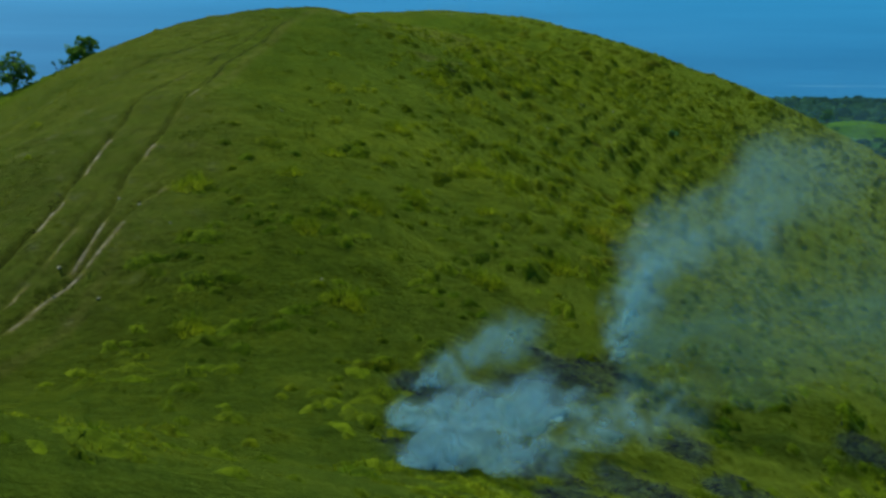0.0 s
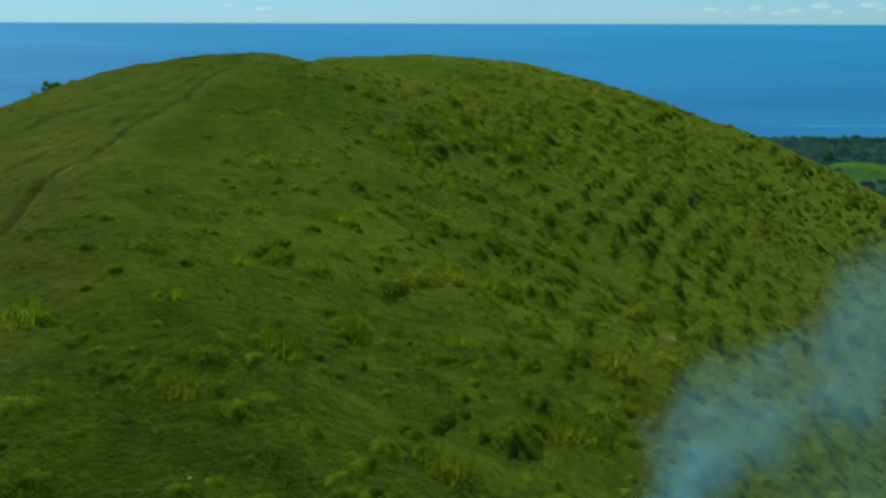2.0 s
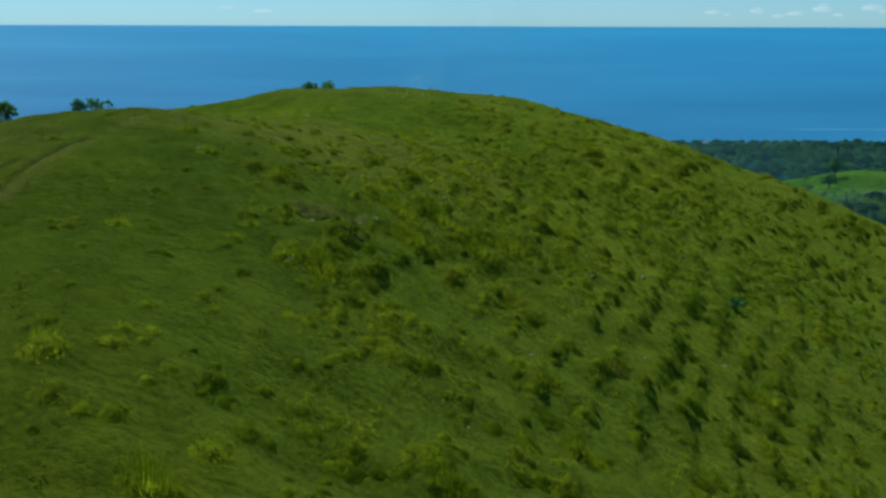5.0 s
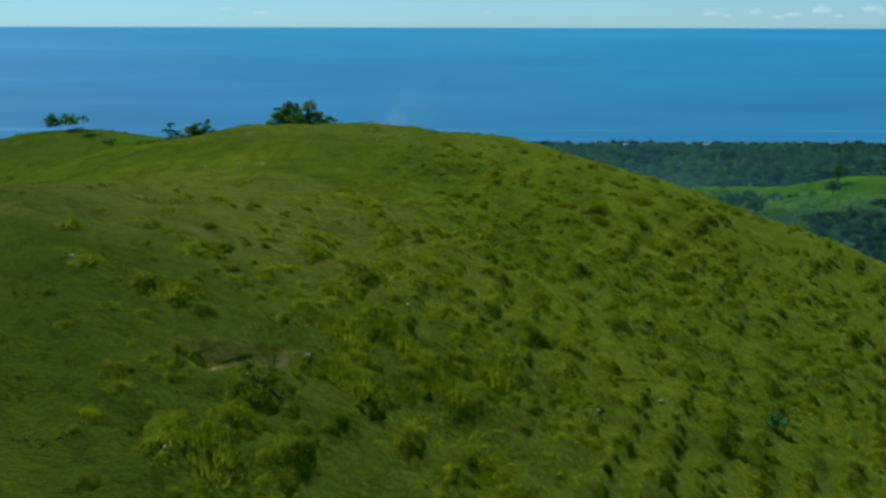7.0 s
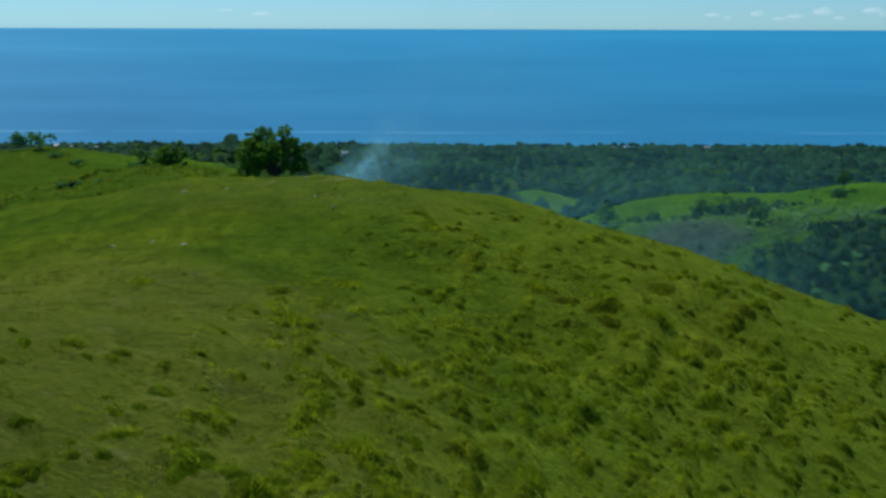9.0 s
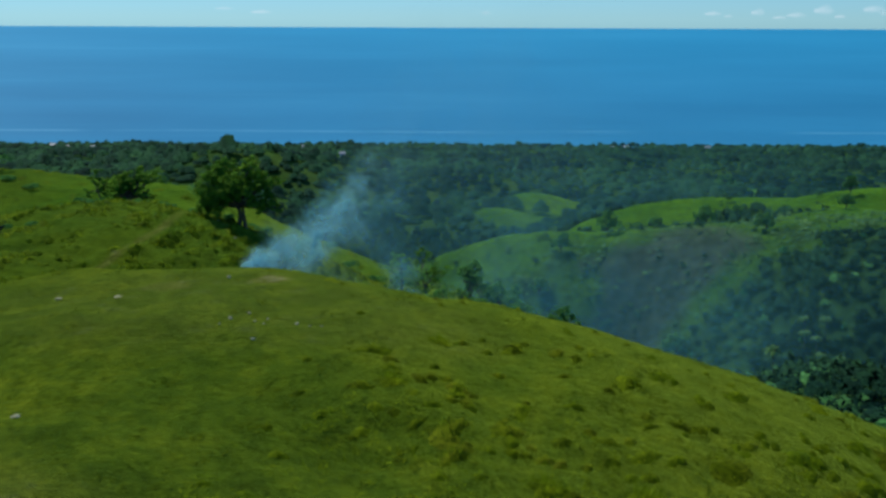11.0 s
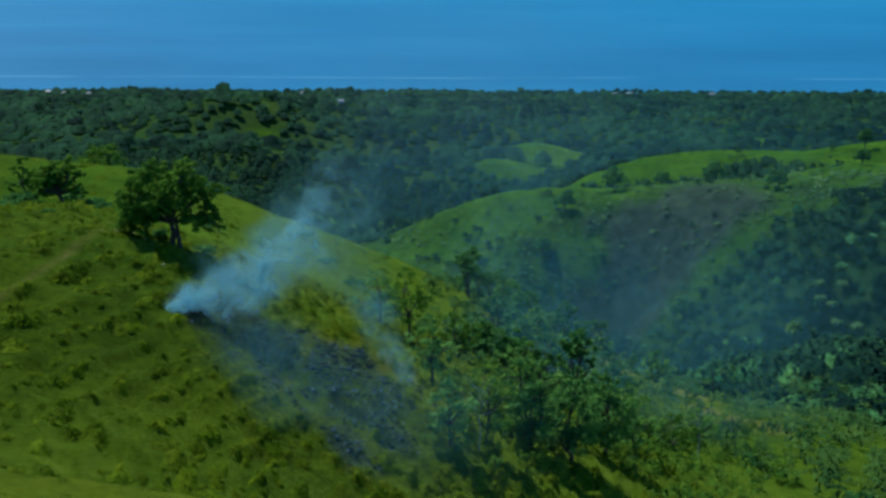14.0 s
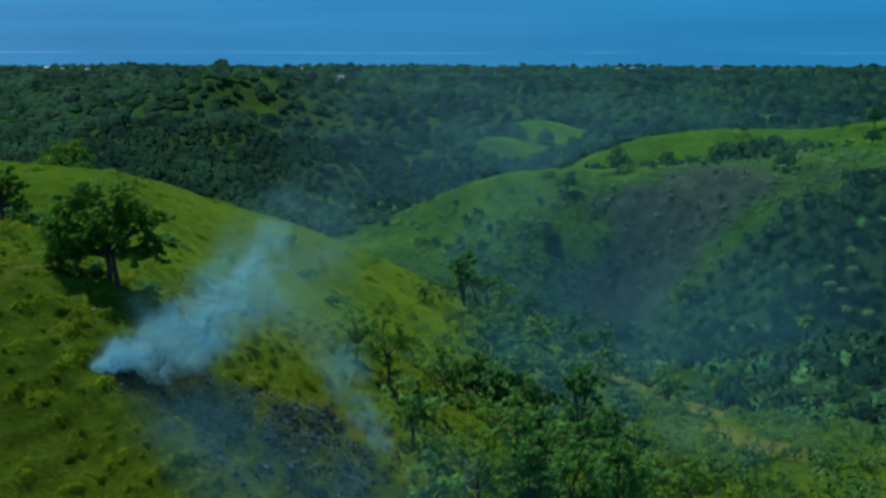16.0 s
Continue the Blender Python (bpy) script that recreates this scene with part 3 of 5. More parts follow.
def axis(parts):
    """Grid lines from (start, end, step at the start, step at the end)."""
    out = []
    for a, b, s, e in parts:
        v = a
        while v < b - 1e-6:
            out.append(v)
            v += s + (e - s) * (v - a) / (b - a)
    return np.array(out + [parts[-1][1]])


def mesh_from(name, verts, faces, material, smooth_shade=True, normals=None, tips=None):
    """A mesh from arrays; all faces have the same number of corners."""
    me = bpy.data.meshes.new(name)
    n, k = faces.shape
    if normals is not None:
        p = verts[faces]
        g = np.cross(p[:, 1] - p[:, 0], p[:, 2] - p[:, 0])
        faces = np.where(g @ np.array([0, -0.75, 0.66]) < 0, 1, 0)[:, None] * (faces[:, ::-1] - faces) + faces
    me.vertices.add(len(verts)), me.loops.add(n * k), me.polygons.add(n)
    me.vertices.foreach_set("co", np.ascontiguousarray(verts, np.float32).ravel())
    me.loops.foreach_set("vertex_index", np.ascontiguousarray(faces, np.int32).ravel())
    me.polygons.foreach_set("loop_start", np.arange(0, n * k, k, dtype=np.int32))
    me.polygons.foreach_set("use_smooth", np.full(n, smooth_shade))
    me.materials.append(material)
    me.update(calc_edges=True)
    if tips is not None:
        me.attributes.new("tip", "FLOAT", "POINT").data.foreach_set("value", np.ascontiguousarray(tips, np.float32))
    if normals is not None:
        me.attributes.new("custom_normal", "FLOAT_VECTOR", "POINT").data.foreach_set("vector", np.ascontiguousarray(normals, np.float32).ravel())
    return me


def grid_faces(ny, nx):
    i = np.arange(ny - 1)[:, None] * nx + np.arange(nx - 1)[None]
    return np.stack([i, i + 1, i + nx + 1, i + nx], -1).reshape(-1, 4)


def float_attribute(me, name, values):
    me.attributes.new(name, "FLOAT", "POINT").data.foreach_set("value", np.ascontiguousarray(values, np.float32).ravel())


gx = axis([(-3000, -300, 300, 40), (-300, -40, 40, 1.2), (-40, -18, 1.0, 0.28), (-18, -13.4, 0.28, 0.18), (-13.4, -8.2, 0.11, 0.11), (-8.2, 20, 0.25, 0.25), (20, 60, 0.3, 1.4), (60, 320, 1.4, 8), (320, 3000, 7, 300)])
gy = axis([(-3000, -40, 300, 6), (-40, 14, 6, 0.4), (14, 30, 0.28, 0.25), (30, 100, 0.25, 0.3), (100, 112, 0.3, 0.36), (112, 170, 0.46, 0.6), (170, 330, 0.6, 3.4), (330, 800, 3.4, 11), (800, 2560, 11, 30), (2560, 2900, 12, 40)])
GX, GY = np.meshgrid(gx, gy)
GZ = ground_height(GX, GY)
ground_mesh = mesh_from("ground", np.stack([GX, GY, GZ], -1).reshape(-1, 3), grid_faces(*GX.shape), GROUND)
for mask_name, mask in zip(("bare", "burnt", "forest", "brown", "lush", "painted_sun", "far", "rut", "painted_shade"), masks(GX, GY)):
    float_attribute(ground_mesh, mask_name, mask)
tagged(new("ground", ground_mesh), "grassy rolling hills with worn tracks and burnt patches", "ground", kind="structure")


def slope_normal(x, y):
    """The ground's upward normal, without its small bumps."""
    e = 1.5
    n = np.stack([land(x - e, y) - land(x + e, y), land(x, y - e) - land(x, y + e), np.full(np.shape(x), 2 * e)], -1)
    return n / np.linalg.norm(n, axis=-1, keepdims=True)


def height_at(x, y):
    return float(ground_height(np.array([x]), np.array([y]))[0])


# the sea: level by the shore, lifted towards its rim so that it ends at the true horizon
sx = np.linspace(-3600, 3600, 61)
sy = np.concatenate([np.linspace(2500, 3000, 12), np.linspace(3080, 4300, 26)])
SX, SY = np.meshgrid(sx, sy)
SZ = 252 * np.clip((SY - 2700) / 1600, 0, 1)
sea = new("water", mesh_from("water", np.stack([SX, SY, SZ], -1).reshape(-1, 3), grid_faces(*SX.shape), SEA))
tagged(sea, "calm blue sea with faint paler streaks", "sea", kind="structure")


# ---- helpers for things ----
def part(name, bm, material, parent, label=""):
    me = bpy.data.meshes.new(name)
    bm.to_mesh(me)
    bm.free()
    me.materials.append(material)
    ob = new(name, me)
    ob.parent = parent
    return tagged(ob, label)


def part_mesh(name, me, parent, label=""):
    ob = new(name, me)
    ob.parent = parent
    return tagged(ob, label)


def thing(name, x, y, z, label, category, group=""):
    ob = new(name)
    ob.location = (x, y, z)
    ob.empty_display_size = 0.3
    return tagged(ob, label, category, group)


def tube(bm, points, radii, sides=7):
    """A tapered limb along points."""
    rings = []
    for k, (p, r) in enumerate(zip(points, radii)):
        d = (Vector(points[min(k + 1, len(points) - 1)]) - Vector(points[max(k - 1, 0)])).normalized()
        a = d.orthogonal().normalized()
        b = d.cross(a)
        rings.append([bm.verts.new(Vector(p) + r * (math.cos(t) * a + math.sin(t) * b)) for t in (2 * math.pi * i / sides for i in range(sides))])
    for lo, hi in zip(rings, rings[1:]):
        for i in range(sides):
            bm.faces.new((lo[i], lo[(i + 1) % sides], hi[(i + 1) % sides], hi[i]))
    bm.faces.new(rings[0][::-1]), bm.faces.new(rings[-1])


def unit(v):
    return v / np.maximum(np.linalg.norm(v, axis=-1, keepdims=True), 1e-6)


def blade_tuft(rng, blades, spread, height, width, lean=0.6, dome=0.8):
    """Verts, triangles and normals of a mounded clump of drooping grass blades round the origin."""
    ang, rad = rng.uniform(0, 2 * np.pi, blades), spread * 0.75 * np.sqrt(rng.uniform(0, 1, blades))
    out = ang + rng.normal(0, 0.5, blades)
    h = height * rng.uniform(0.6, 1.1, blades) * (1 - 0.55 * (rad / spread) ** 2)
    base = np.stack([np.cos(ang) * rad, np.sin(ang) * rad, h * rng.uniform(-0.15, 0.45, blades)], -1)
    way = np.stack([np.cos(out), np.sin(out), 0 * out], -1)
    side = np.stack([-np.sin(out), np.cos(out), rng.normal(0, 0.3, blades)], -1) * (width * rng.uniform(0.6, 1.5, blades))[:, None]
    tip = base + way * (spread * lean * rng.uniform(0.3, 1.1, blades))[:, None]
    tip[:, 2] = h * rng.uniform(0.4, 0.95, blades)
    v = np.stack([base - side, base + side, tip], 1)
    n = unit(v * np.array([1, 1, 0.4]) / spread * dome + np.array([0, 0, 1.0]) + rng.normal(0, 0.18, (blades, 1, 3)))
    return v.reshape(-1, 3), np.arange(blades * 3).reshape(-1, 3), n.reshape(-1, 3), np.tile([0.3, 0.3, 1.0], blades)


def sod_tuft(rng, blades, width, sides=8, rings=(0.35, 0.7, 1.1), tall=0.7):
    """Verts, triangles and normals of a grass clump one metre in radius: a low lumpy sod that runs out into the turf, with ragged blades standing and drooping all over it."""
    a = np.arange(sides) * 2 * np.pi / sides + rng.uniform(-0.25, 0.25, sides)
    a.sort()
    edge = rng.uniform(0.55, 1.2, sides)
    lump = rng.uniform(0.6, 1.3, (len(rings), sides))
    peak = 0.28

    def high(q):
        return peak * (np.exp(-((q * 1.5) ** 2)) - 0.10 - 0.2 * q**2)

    def tilted(way, q):
        return unit(way * (4.5 * q * np.exp(-((q * 1.5) ** 2)) * peak + 0.35 * q)[:, None] + np.array([0, 0, 0.8]))

    rows = [np.stack([np.cos(a) * q * edge, np.sin(a) * q * edge, high(q) * lump[k]], -1) for k, q in enumerate(rings)]
    v = np.concatenate([[[0, 0, peak * 0.85]], *rows])
    f = [[0, 1 + i, 1 + (i + 1) % sides] for i in range(sides)]
    for k in range(len(rings) - 1):
        o = 1 + k * sides
        for i in range(sides):
            j = (i + 1) % sides
            f += [[o + i, o + sides + i, o + sides + j], [o + i, o + sides + j, o + j]]
    n = tilted(unit(v * np.array([1, 1, 0.0])), np.concatenate([[0], np.repeat(rings, sides)]))
    ang, q = rng.uniform(0, 2 * np.pi, blades), np.sqrt(rng.uniform(0, 1.0, blades)) * 0.9
    way = np.stack([np.cos(ang), np.sin(ang), 0 * ang], -1)
    base = way * (q * np.interp(ang, np.append(a, a[0] + 2 * np.pi), np.append(edge, edge[0])))[:, None]
    base[:, 2] = high(q) * 0.8
    turn = ang + rng.normal(0, 0.8, blades)
    tip = base + np.stack([np.cos(turn), np.sin(turn), 0 * turn], -1) * rng.uniform(0.05, 0.28, blades)[:, None]
    tip[:, 2] += tall * rng.uniform(0.05, 1.0, blades) ** 1.6 * (1 - 0.55 * q)
    side = np.stack([-np.sin(turn), np.cos(turn), 0 * turn], -1) * (width * rng.uniform(0.6, 1.5, blades))[:, None]
    bn = unit(0.55 * tilted(way, q) + np.array([0, 0.12, 0.6]) + rng.normal(0, 0.22, (blades, 3)))
    return (np.concatenate([v, np.stack([base - side, base + side, tip], 1).reshape(-1, 3)]), np.concatenate([np.array(f), len(v) + np.arange(blades * 3).reshape(-1, 3)]), np.concatenate([n, np.repeat(bn, 3, axis=0)]),
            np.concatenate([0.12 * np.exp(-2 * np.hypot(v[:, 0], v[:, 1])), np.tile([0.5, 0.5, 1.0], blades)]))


def leaf_cluster(rng, leaves, radius, size, flat=0.75, up=0.35, fuzz=0.45):
    """Verts and quads of small tilted leaf sprays over a lumpy ball round the origin."""
    d = rng.normal(size=(leaves, 3))
    d /= np.linalg.norm(d, axis=1, keepdims=True)
    d[:, 2] = np.where(d[:, 2] < -0.35, -d[:, 2], d[:, 2])
    lump = 0.72 + 0.28 * np.sin(d[:, :1] * 5 + rng.uniform(0, 6)) * np.cos(d[:, 1:2] * 5 + rng.uniform(0, 6)) + rng.uniform(-0.16, 0.12, (leaves, 1))
    c = d * lump * radius * np.array([1, 1, flat])
    n = d + rng.normal(0, 0.55, (leaves, 3)) + np.array([0, 0, up])
    n /= np.linalg.norm(n, axis=1, keepdims=True)
    a = np.cross(n, rng.normal(size=(leaves, 3)))
    a /= np.linalg.norm(a, axis=1, keepdims=True)
    b = np.cross(n, a)
    s = size * rng.uniform(0.6, 1.3, (leaves, 1))
    v = np.stack([c - a * s, c - b * s * 0.6 - n * s * 0.15, c + a * s, c + b * s * 0.6 - n * s * 0.1], 1)
    soft = unit(0.85 * unit(c * np.array([1, 1, 1.4])) + fuzz * n + np.array([0, 0, 0.3]))
    return v.reshape(-1, 3), (np.arange(leaves)[:, None] * 4 + np.arange(4)[None]), np.repeat(soft, 4, axis=0)


def strewn(name, models, places, turns, scales, material, mounded=False):
    """One mesh of many copies of a few models. scales: a row of x, y, z for each. mounded: they hug the ground under them."""
    vs, fs, ns, ts, at = [], [], [], [], 0
    pick = np.arange(len(places)) % len(models)
    for k, (mv, mf, mn, *mt) in enumerate(models):
        i = np.where(pick == k)[0]
        if not len(i):
            continue
        c, s = np.cos(turns[i]), np.sin(turns[i])
        p = mv[None] * scales[i][:, None]
        v = np.stack([p[..., 0] * c[:, None] - p[..., 1] * s[:, None], p[..., 0] * s[:, None] + p[..., 1] * c[:, None], p[..., 2]], -1) + places[i][:, None]
        vs.append(v.reshape(-1, 3))
        ns.append(np.stack([mn[None, :, 0] * c[:, None] - mn[None, :, 1] * s[:, None], mn[None, :, 0] * s[:, None] + mn[None, :, 1] * c[:, None], mn[None, :, 2] + 0 * c[:, None]], -1))
        if mounded:
            v[..., 2] = ground_height(v[..., 0], v[..., 1]) + p[..., 2]
        else:
            lie = slope_normal(places[i, 0], places[i, 1])
            ns[-1] = unit(ns[-1] * 0.65 + (lie * 1.3 - np.array([0, 0, 0.35]))[:, None]).reshape(-1, 3)
        vs[-1] = v.reshape(-1, 3)
        ts += [np.tile(mt[0], len(i))] if mt else []
        fs.append((mf[None] + (np.arange(len(i)) * len(mv))[:, None, None] + at).reshape(-1, mf.shape[1]))
        at += len(i) * len(mv)
    return mesh_from(name, np.concatenate(vs), np.concatenate(fs), material, True, None if mounded else np.concatenate(ns), np.concatenate(ts) if ts else None)


def on_ground(x, y, sink=0.0):
    return np.stack([x, y, ground_height(x, y) - sink], -1)


# ---- grass ----
rng = np.random.default_rng(5)
TUFTS = [sod_tuft(rng, 58, 0.021, 7, (0.5, 1.1), tall=0.55) for _ in range(12)]
SHAGGY = [sod_tuft(rng, 240, 0.014, 9, (0.35, 0.7, 1.1), tall=0.6) for _ in range(10)]
BROAD = [sod_tuft(rng, 34, 0.075, 6, (0.5, 1.1), 0.5) for _ in range(12)]
SHORT = [blade_tuft(rng, 16, 0.20, 0.11, 0.008, 0.5, 0.7) for _ in range(10)]


def strew_grass(name, label, models, x0, x1, y0, y1, count, wanted, size, material, seed):
    r = np.random.default_rng(seed)
    x, y = r.uniform(x0, x1, count), r.uniform(y0, y1, count)
    keep = r.uniform(0, 1, count) < wanted(x, y)
    x, y = x[keep], y[keep]
    n = len(x)
    s = size * np.exp(r.normal(-0.12, 0.38, n)).clip(0.35, 2.0)[:, None] * np.stack([r.uniform(0.8, 1.5, n), r.uniform(0.8, 1.3, n), r.uniform(0.65, 1.2, n)], -1)
    return tagged(new(name, strewn(name, models, on_ground(x, y), r.uniform(0, 6.3, n), s, material, True)), label, "grass", kind="stuff")


def dry_part(x, y):
    patch = smooth(0.52, 0.7, value_noise(x, y, 6.0, 51) + 0.12 * smooth(58, 68, y)) * smooth(0, 8, x) + smooth(2.2, 0.6, np.hypot(x - 5.9, y - 40.8)) + smooth(4.5, 1.5, np.hypot(x - 3.0, y - 153.6)) * 0.7
    return np.clip(patch, 0, 1)


def level_turn(x, y):
    """The way that runs level along the slope, as an angle."""
    n = slope_normal(x, y)
    return np.arctan2(-n[:, 0], n[:, 1])


def grow_clumps(name, label, models, table, material, wanted, seed, size=1.0):
    """Blades over the mounds of the clumps."""
    x, y, rad, h = (v.ravel() for v in table[2])
    r = np.random.default_rng(seed)
    keep = (h > 0) & (r.uniform(0, 1, len(h)) < wanted(x, y))
    x, y, rad, h = x[keep], y[keep], rad[keep], h[keep]
    s = rad[:, None] * size * np.stack([r.uniform(0.9, 1.9, len(x)), r.uniform(0.75, 1.05, len(x)), r.uniform(0.7, 1.25, len(x))], -1)
    return tagged(new(name, strewn(name, models, on_ground(x, y), level_turn(x, y) + r.uniform(-0.4, 0.4, len(x)) + np.pi * r.integers(0, 2, len(x)), s, material, True)), label, "grass", kind="stuff")


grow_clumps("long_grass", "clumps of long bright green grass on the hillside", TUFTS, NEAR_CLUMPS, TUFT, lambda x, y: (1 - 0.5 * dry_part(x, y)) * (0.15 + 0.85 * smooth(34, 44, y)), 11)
# Darker blades on the same clumps low down, painted shade like the ground's
grow_clumps("long_grass", "clumps of grass low on the hillside, in a darker colour for shade", TUFTS, NEAR_CLUMPS, LUSH, lambda x, y: 0.8 * smooth(44, 34, y), 10)
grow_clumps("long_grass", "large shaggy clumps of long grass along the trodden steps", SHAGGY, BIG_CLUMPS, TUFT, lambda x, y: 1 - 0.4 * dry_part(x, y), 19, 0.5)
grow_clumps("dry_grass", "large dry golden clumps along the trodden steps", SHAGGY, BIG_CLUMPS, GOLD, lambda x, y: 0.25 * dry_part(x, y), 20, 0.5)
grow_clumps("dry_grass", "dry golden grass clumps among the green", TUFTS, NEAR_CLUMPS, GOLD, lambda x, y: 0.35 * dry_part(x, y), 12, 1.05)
strew_grass("short_grass", "loose bright grass on the lips of the trodden steps", SHORT, -4, 18, 40, 92, 18000, lambda x, y: (0.1 + 0.9 * terraces(x, y)) * unburnt(x, y) * tufty(x, y), 1.1, TUFT, 21)
strew_grass("short_grass", "short cropped tufty green turf", SHORT, -26, 40, 14, 113, 22000, lambda x, y: (0.3 + 0.7 * smooth(-20, -14, x) * smooth(24, 14, x)) * (0.25 + 0.75 * smooth(0.35, 0.6, value_noise(x, y, 1.6, 53))) * (1 - 0.6 * smooth(88, 96, y) * smooth(12, 6, x)) * unburnt(x, y) * smooth(0.3, 0.7, near_line(x, y, RUTS[0])) * smooth(0.3, 0.7, near_line(x, y, RUTS[1])), 1.0, TURF, 13)
grow_clumps("long_grass", "tufted green grass on the second hill", BROAD, SECOND_CLUMPS, LUSH, lambda x, y: 1.0 + 0 * x, 14, 1.0)
strew_grass("dry_grass", "yellowing grass at the edge of the burnt ground", SHORT, -9, 12, 138, 162, 9000, lambda x, y: unburnt(x, y) * (np.clip(smooth(4.5, 1.5, np.hypot(x - 1.8, (y - 155.2) * 1.8)), 0, 1) + 0.2 * smooth(0.55, 0.75, value_noise(x, y, 3, 52))), 1.6, GOLD, 15)
strew_grass("long_grass", "grass on the far side of the second hill", BROAD, -75, 30, 176, 300, 1700, lambda x, y: 0.6 * (1 - np.clip(masks(x, y)[0] * 1.6, 0, 1)), 0.6, LUSH, 16)

strew_grass("charred_stubble", "black charred grass stubble on the burnt ground", SHORT, -2, 14, 20, 31, 7000, lambda x, y: 0.8 * blots(x, y, BURNS, 1.2), 0.9, CHAR, 17)
strew_grass("charred_stubble", "grey-black charred stubble on the second burnt slope", SHORT, -11, 7, 141, 156, 5000, lambda x, y: 0.5 * blots(x, y, BURNS_TWO, 2.2), 1.1, CHAR, 18)
# big clumps that stand out one by one: x, y, size
CLUMPS = [(-4.0, 39.6, 1.0), (-8.0, 35.9, 1.5), (5.8, 41.0, 1.9), (6.8, 39.0, 1.7), (-2.4, 36.0, 1.35), (-0.9, 38.4, 1.1), (1.4, 43.2, 1.5), (13.3, 62.6, 1.6), (6.0, 52.4, 1.3), (2.6, 43.8, 1.3),
          (-1.9, 44.6, 1.3), (3.0, 47.8, 1.2), (-5.0, 37.0, 0.9), (-4.1, 33.9, 1.1), (1.6, 39.0, 1.0), (1.4, 63.4, 1.5), (2.7, 64.3, 1.5), (3.9, 62.8, 1.4), (5.0, 64.8, 1.5), (-0.3, 56.4, 1.6),
          (3.4, 70.7, 1.3), (14.4, 70.8, 1.1), (7.4, 68.6, 1.2), (2.0, 61.2, 1.4), (10.9, 88.8, 1.3), (13.0, 88.5, 1.4), (4.5, 92.3, 1.0), (0.8, 79.8, 1.2), (1.9, 85.8, 1.1),
          (13.3, 86.6, 1.3), (-4.5, 83.3, 0.9), (8.4, 88.6, 1.2), (5.9, 95.6, 0.8), (-1.0, 37.6, 1.0), (8.0, 49.4, 1.2), (-6.6, 28.4, 1.2), (-2.6, 30.4, 1.4), (1.2, 33.2, 1.3), (4.0, 36.4, 1.5)]
for k, (x, y, s) in enumerate(CLUMPS):
    r = np.random.default_rng(100 + k)
    dry = (x, y) in ((5.8, 41.0), (6.8, 39.0))
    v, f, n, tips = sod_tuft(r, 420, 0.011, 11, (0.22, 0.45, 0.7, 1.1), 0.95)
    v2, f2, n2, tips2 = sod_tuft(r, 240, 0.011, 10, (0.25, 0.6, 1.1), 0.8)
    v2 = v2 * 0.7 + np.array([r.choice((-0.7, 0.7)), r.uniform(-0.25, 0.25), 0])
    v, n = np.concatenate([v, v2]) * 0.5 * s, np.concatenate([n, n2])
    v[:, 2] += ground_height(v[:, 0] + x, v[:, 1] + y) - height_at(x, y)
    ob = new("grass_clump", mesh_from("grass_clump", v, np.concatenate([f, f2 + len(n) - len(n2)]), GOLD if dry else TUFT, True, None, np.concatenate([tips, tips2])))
    ob.location = (x, y, height_at(x, y) - 0.02)
    tagged(ob, "tall golden dry grass clump on the slope" if dry else "tall green grass clump on the open slope", "grass", "grass clumps on the slope")


# ---- trees ----
def tree(name, label, x, y, height, width, lobes, leaves, size, material, seed, stem=0.3, thick=0.16, group="", bark=None, twin=False):
    """lobes: rows of x, y, z and radius in parts of the width and height."""
    r = np.random.default_rng(seed)
    top = thing(name, x, y, height_at(x, y) - 0.1, label, "tree", group)
    bm = bmesh.new()
    fork = Vector((r.uniform(-0.1, 0.1) * width, 0, height * stem))
    tube(bm, [(0, 0, -0.3), (0.02 * width, 0, height * stem * 0.5), fork], [thick * 1.35, thick, thick * 0.85])
    if twin:
        tube(bm, [(0.55, 0.1, -0.3), (0.42, 0.05, height * stem * 0.5), fork + Vector((0.35, 0, 0.3))], [thick * 1.1, thick * 0.8, thick * 0.7])
    vs, fs, at = [], [], 0
    for lx, ly, lz, lr in lobes:
        c = Vector((lx * width, ly * width, lz * height))
        mid = fork.lerp(c, 0.5) + Vector((r.uniform(-0.1, 0.1), r.uniform(-0.1, 0.1), 0.06)) * width * 0.4
        tube(bm, [fork - Vector((0, 0, 0.1)), mid, c], [thick * 0.6, thick * 0.4, thick * 0.12], 5)
        for _ in range(3):
            e = c + Vector(r.normal(size=3)) * lr * width * 0.5
            tube(bm, [mid, mid.lerp(e, 0.6) + Vector((0, 0, 0.1)), e], [thick * 0.3, thick * 0.18, thick * 0.05], 4)
        share = max(4, int(leaves * lr ** 2 / sum(q[3] ** 2 for q in lobes) / 26))
        for _ in range(share):
            d = r.normal(size=3)
            d /= np.linalg.norm(d)
            o = np.array(c) + d * lr * width * r.uniform(0.45, 1.0) * np.array([1, 1, 0.75])
            v, f, _ = leaf_cluster(r, 26, lr * width * r.uniform(0.25, 0.45), size, 0.8)
            vs.append(v + o), fs.append(f + at)
            at += len(v)
    part("trunk", bm, bark or BARK, top)
    part_mesh("crown", mesh_from("crown", np.concatenate(vs), np.concatenate(fs), material), top)
    return top


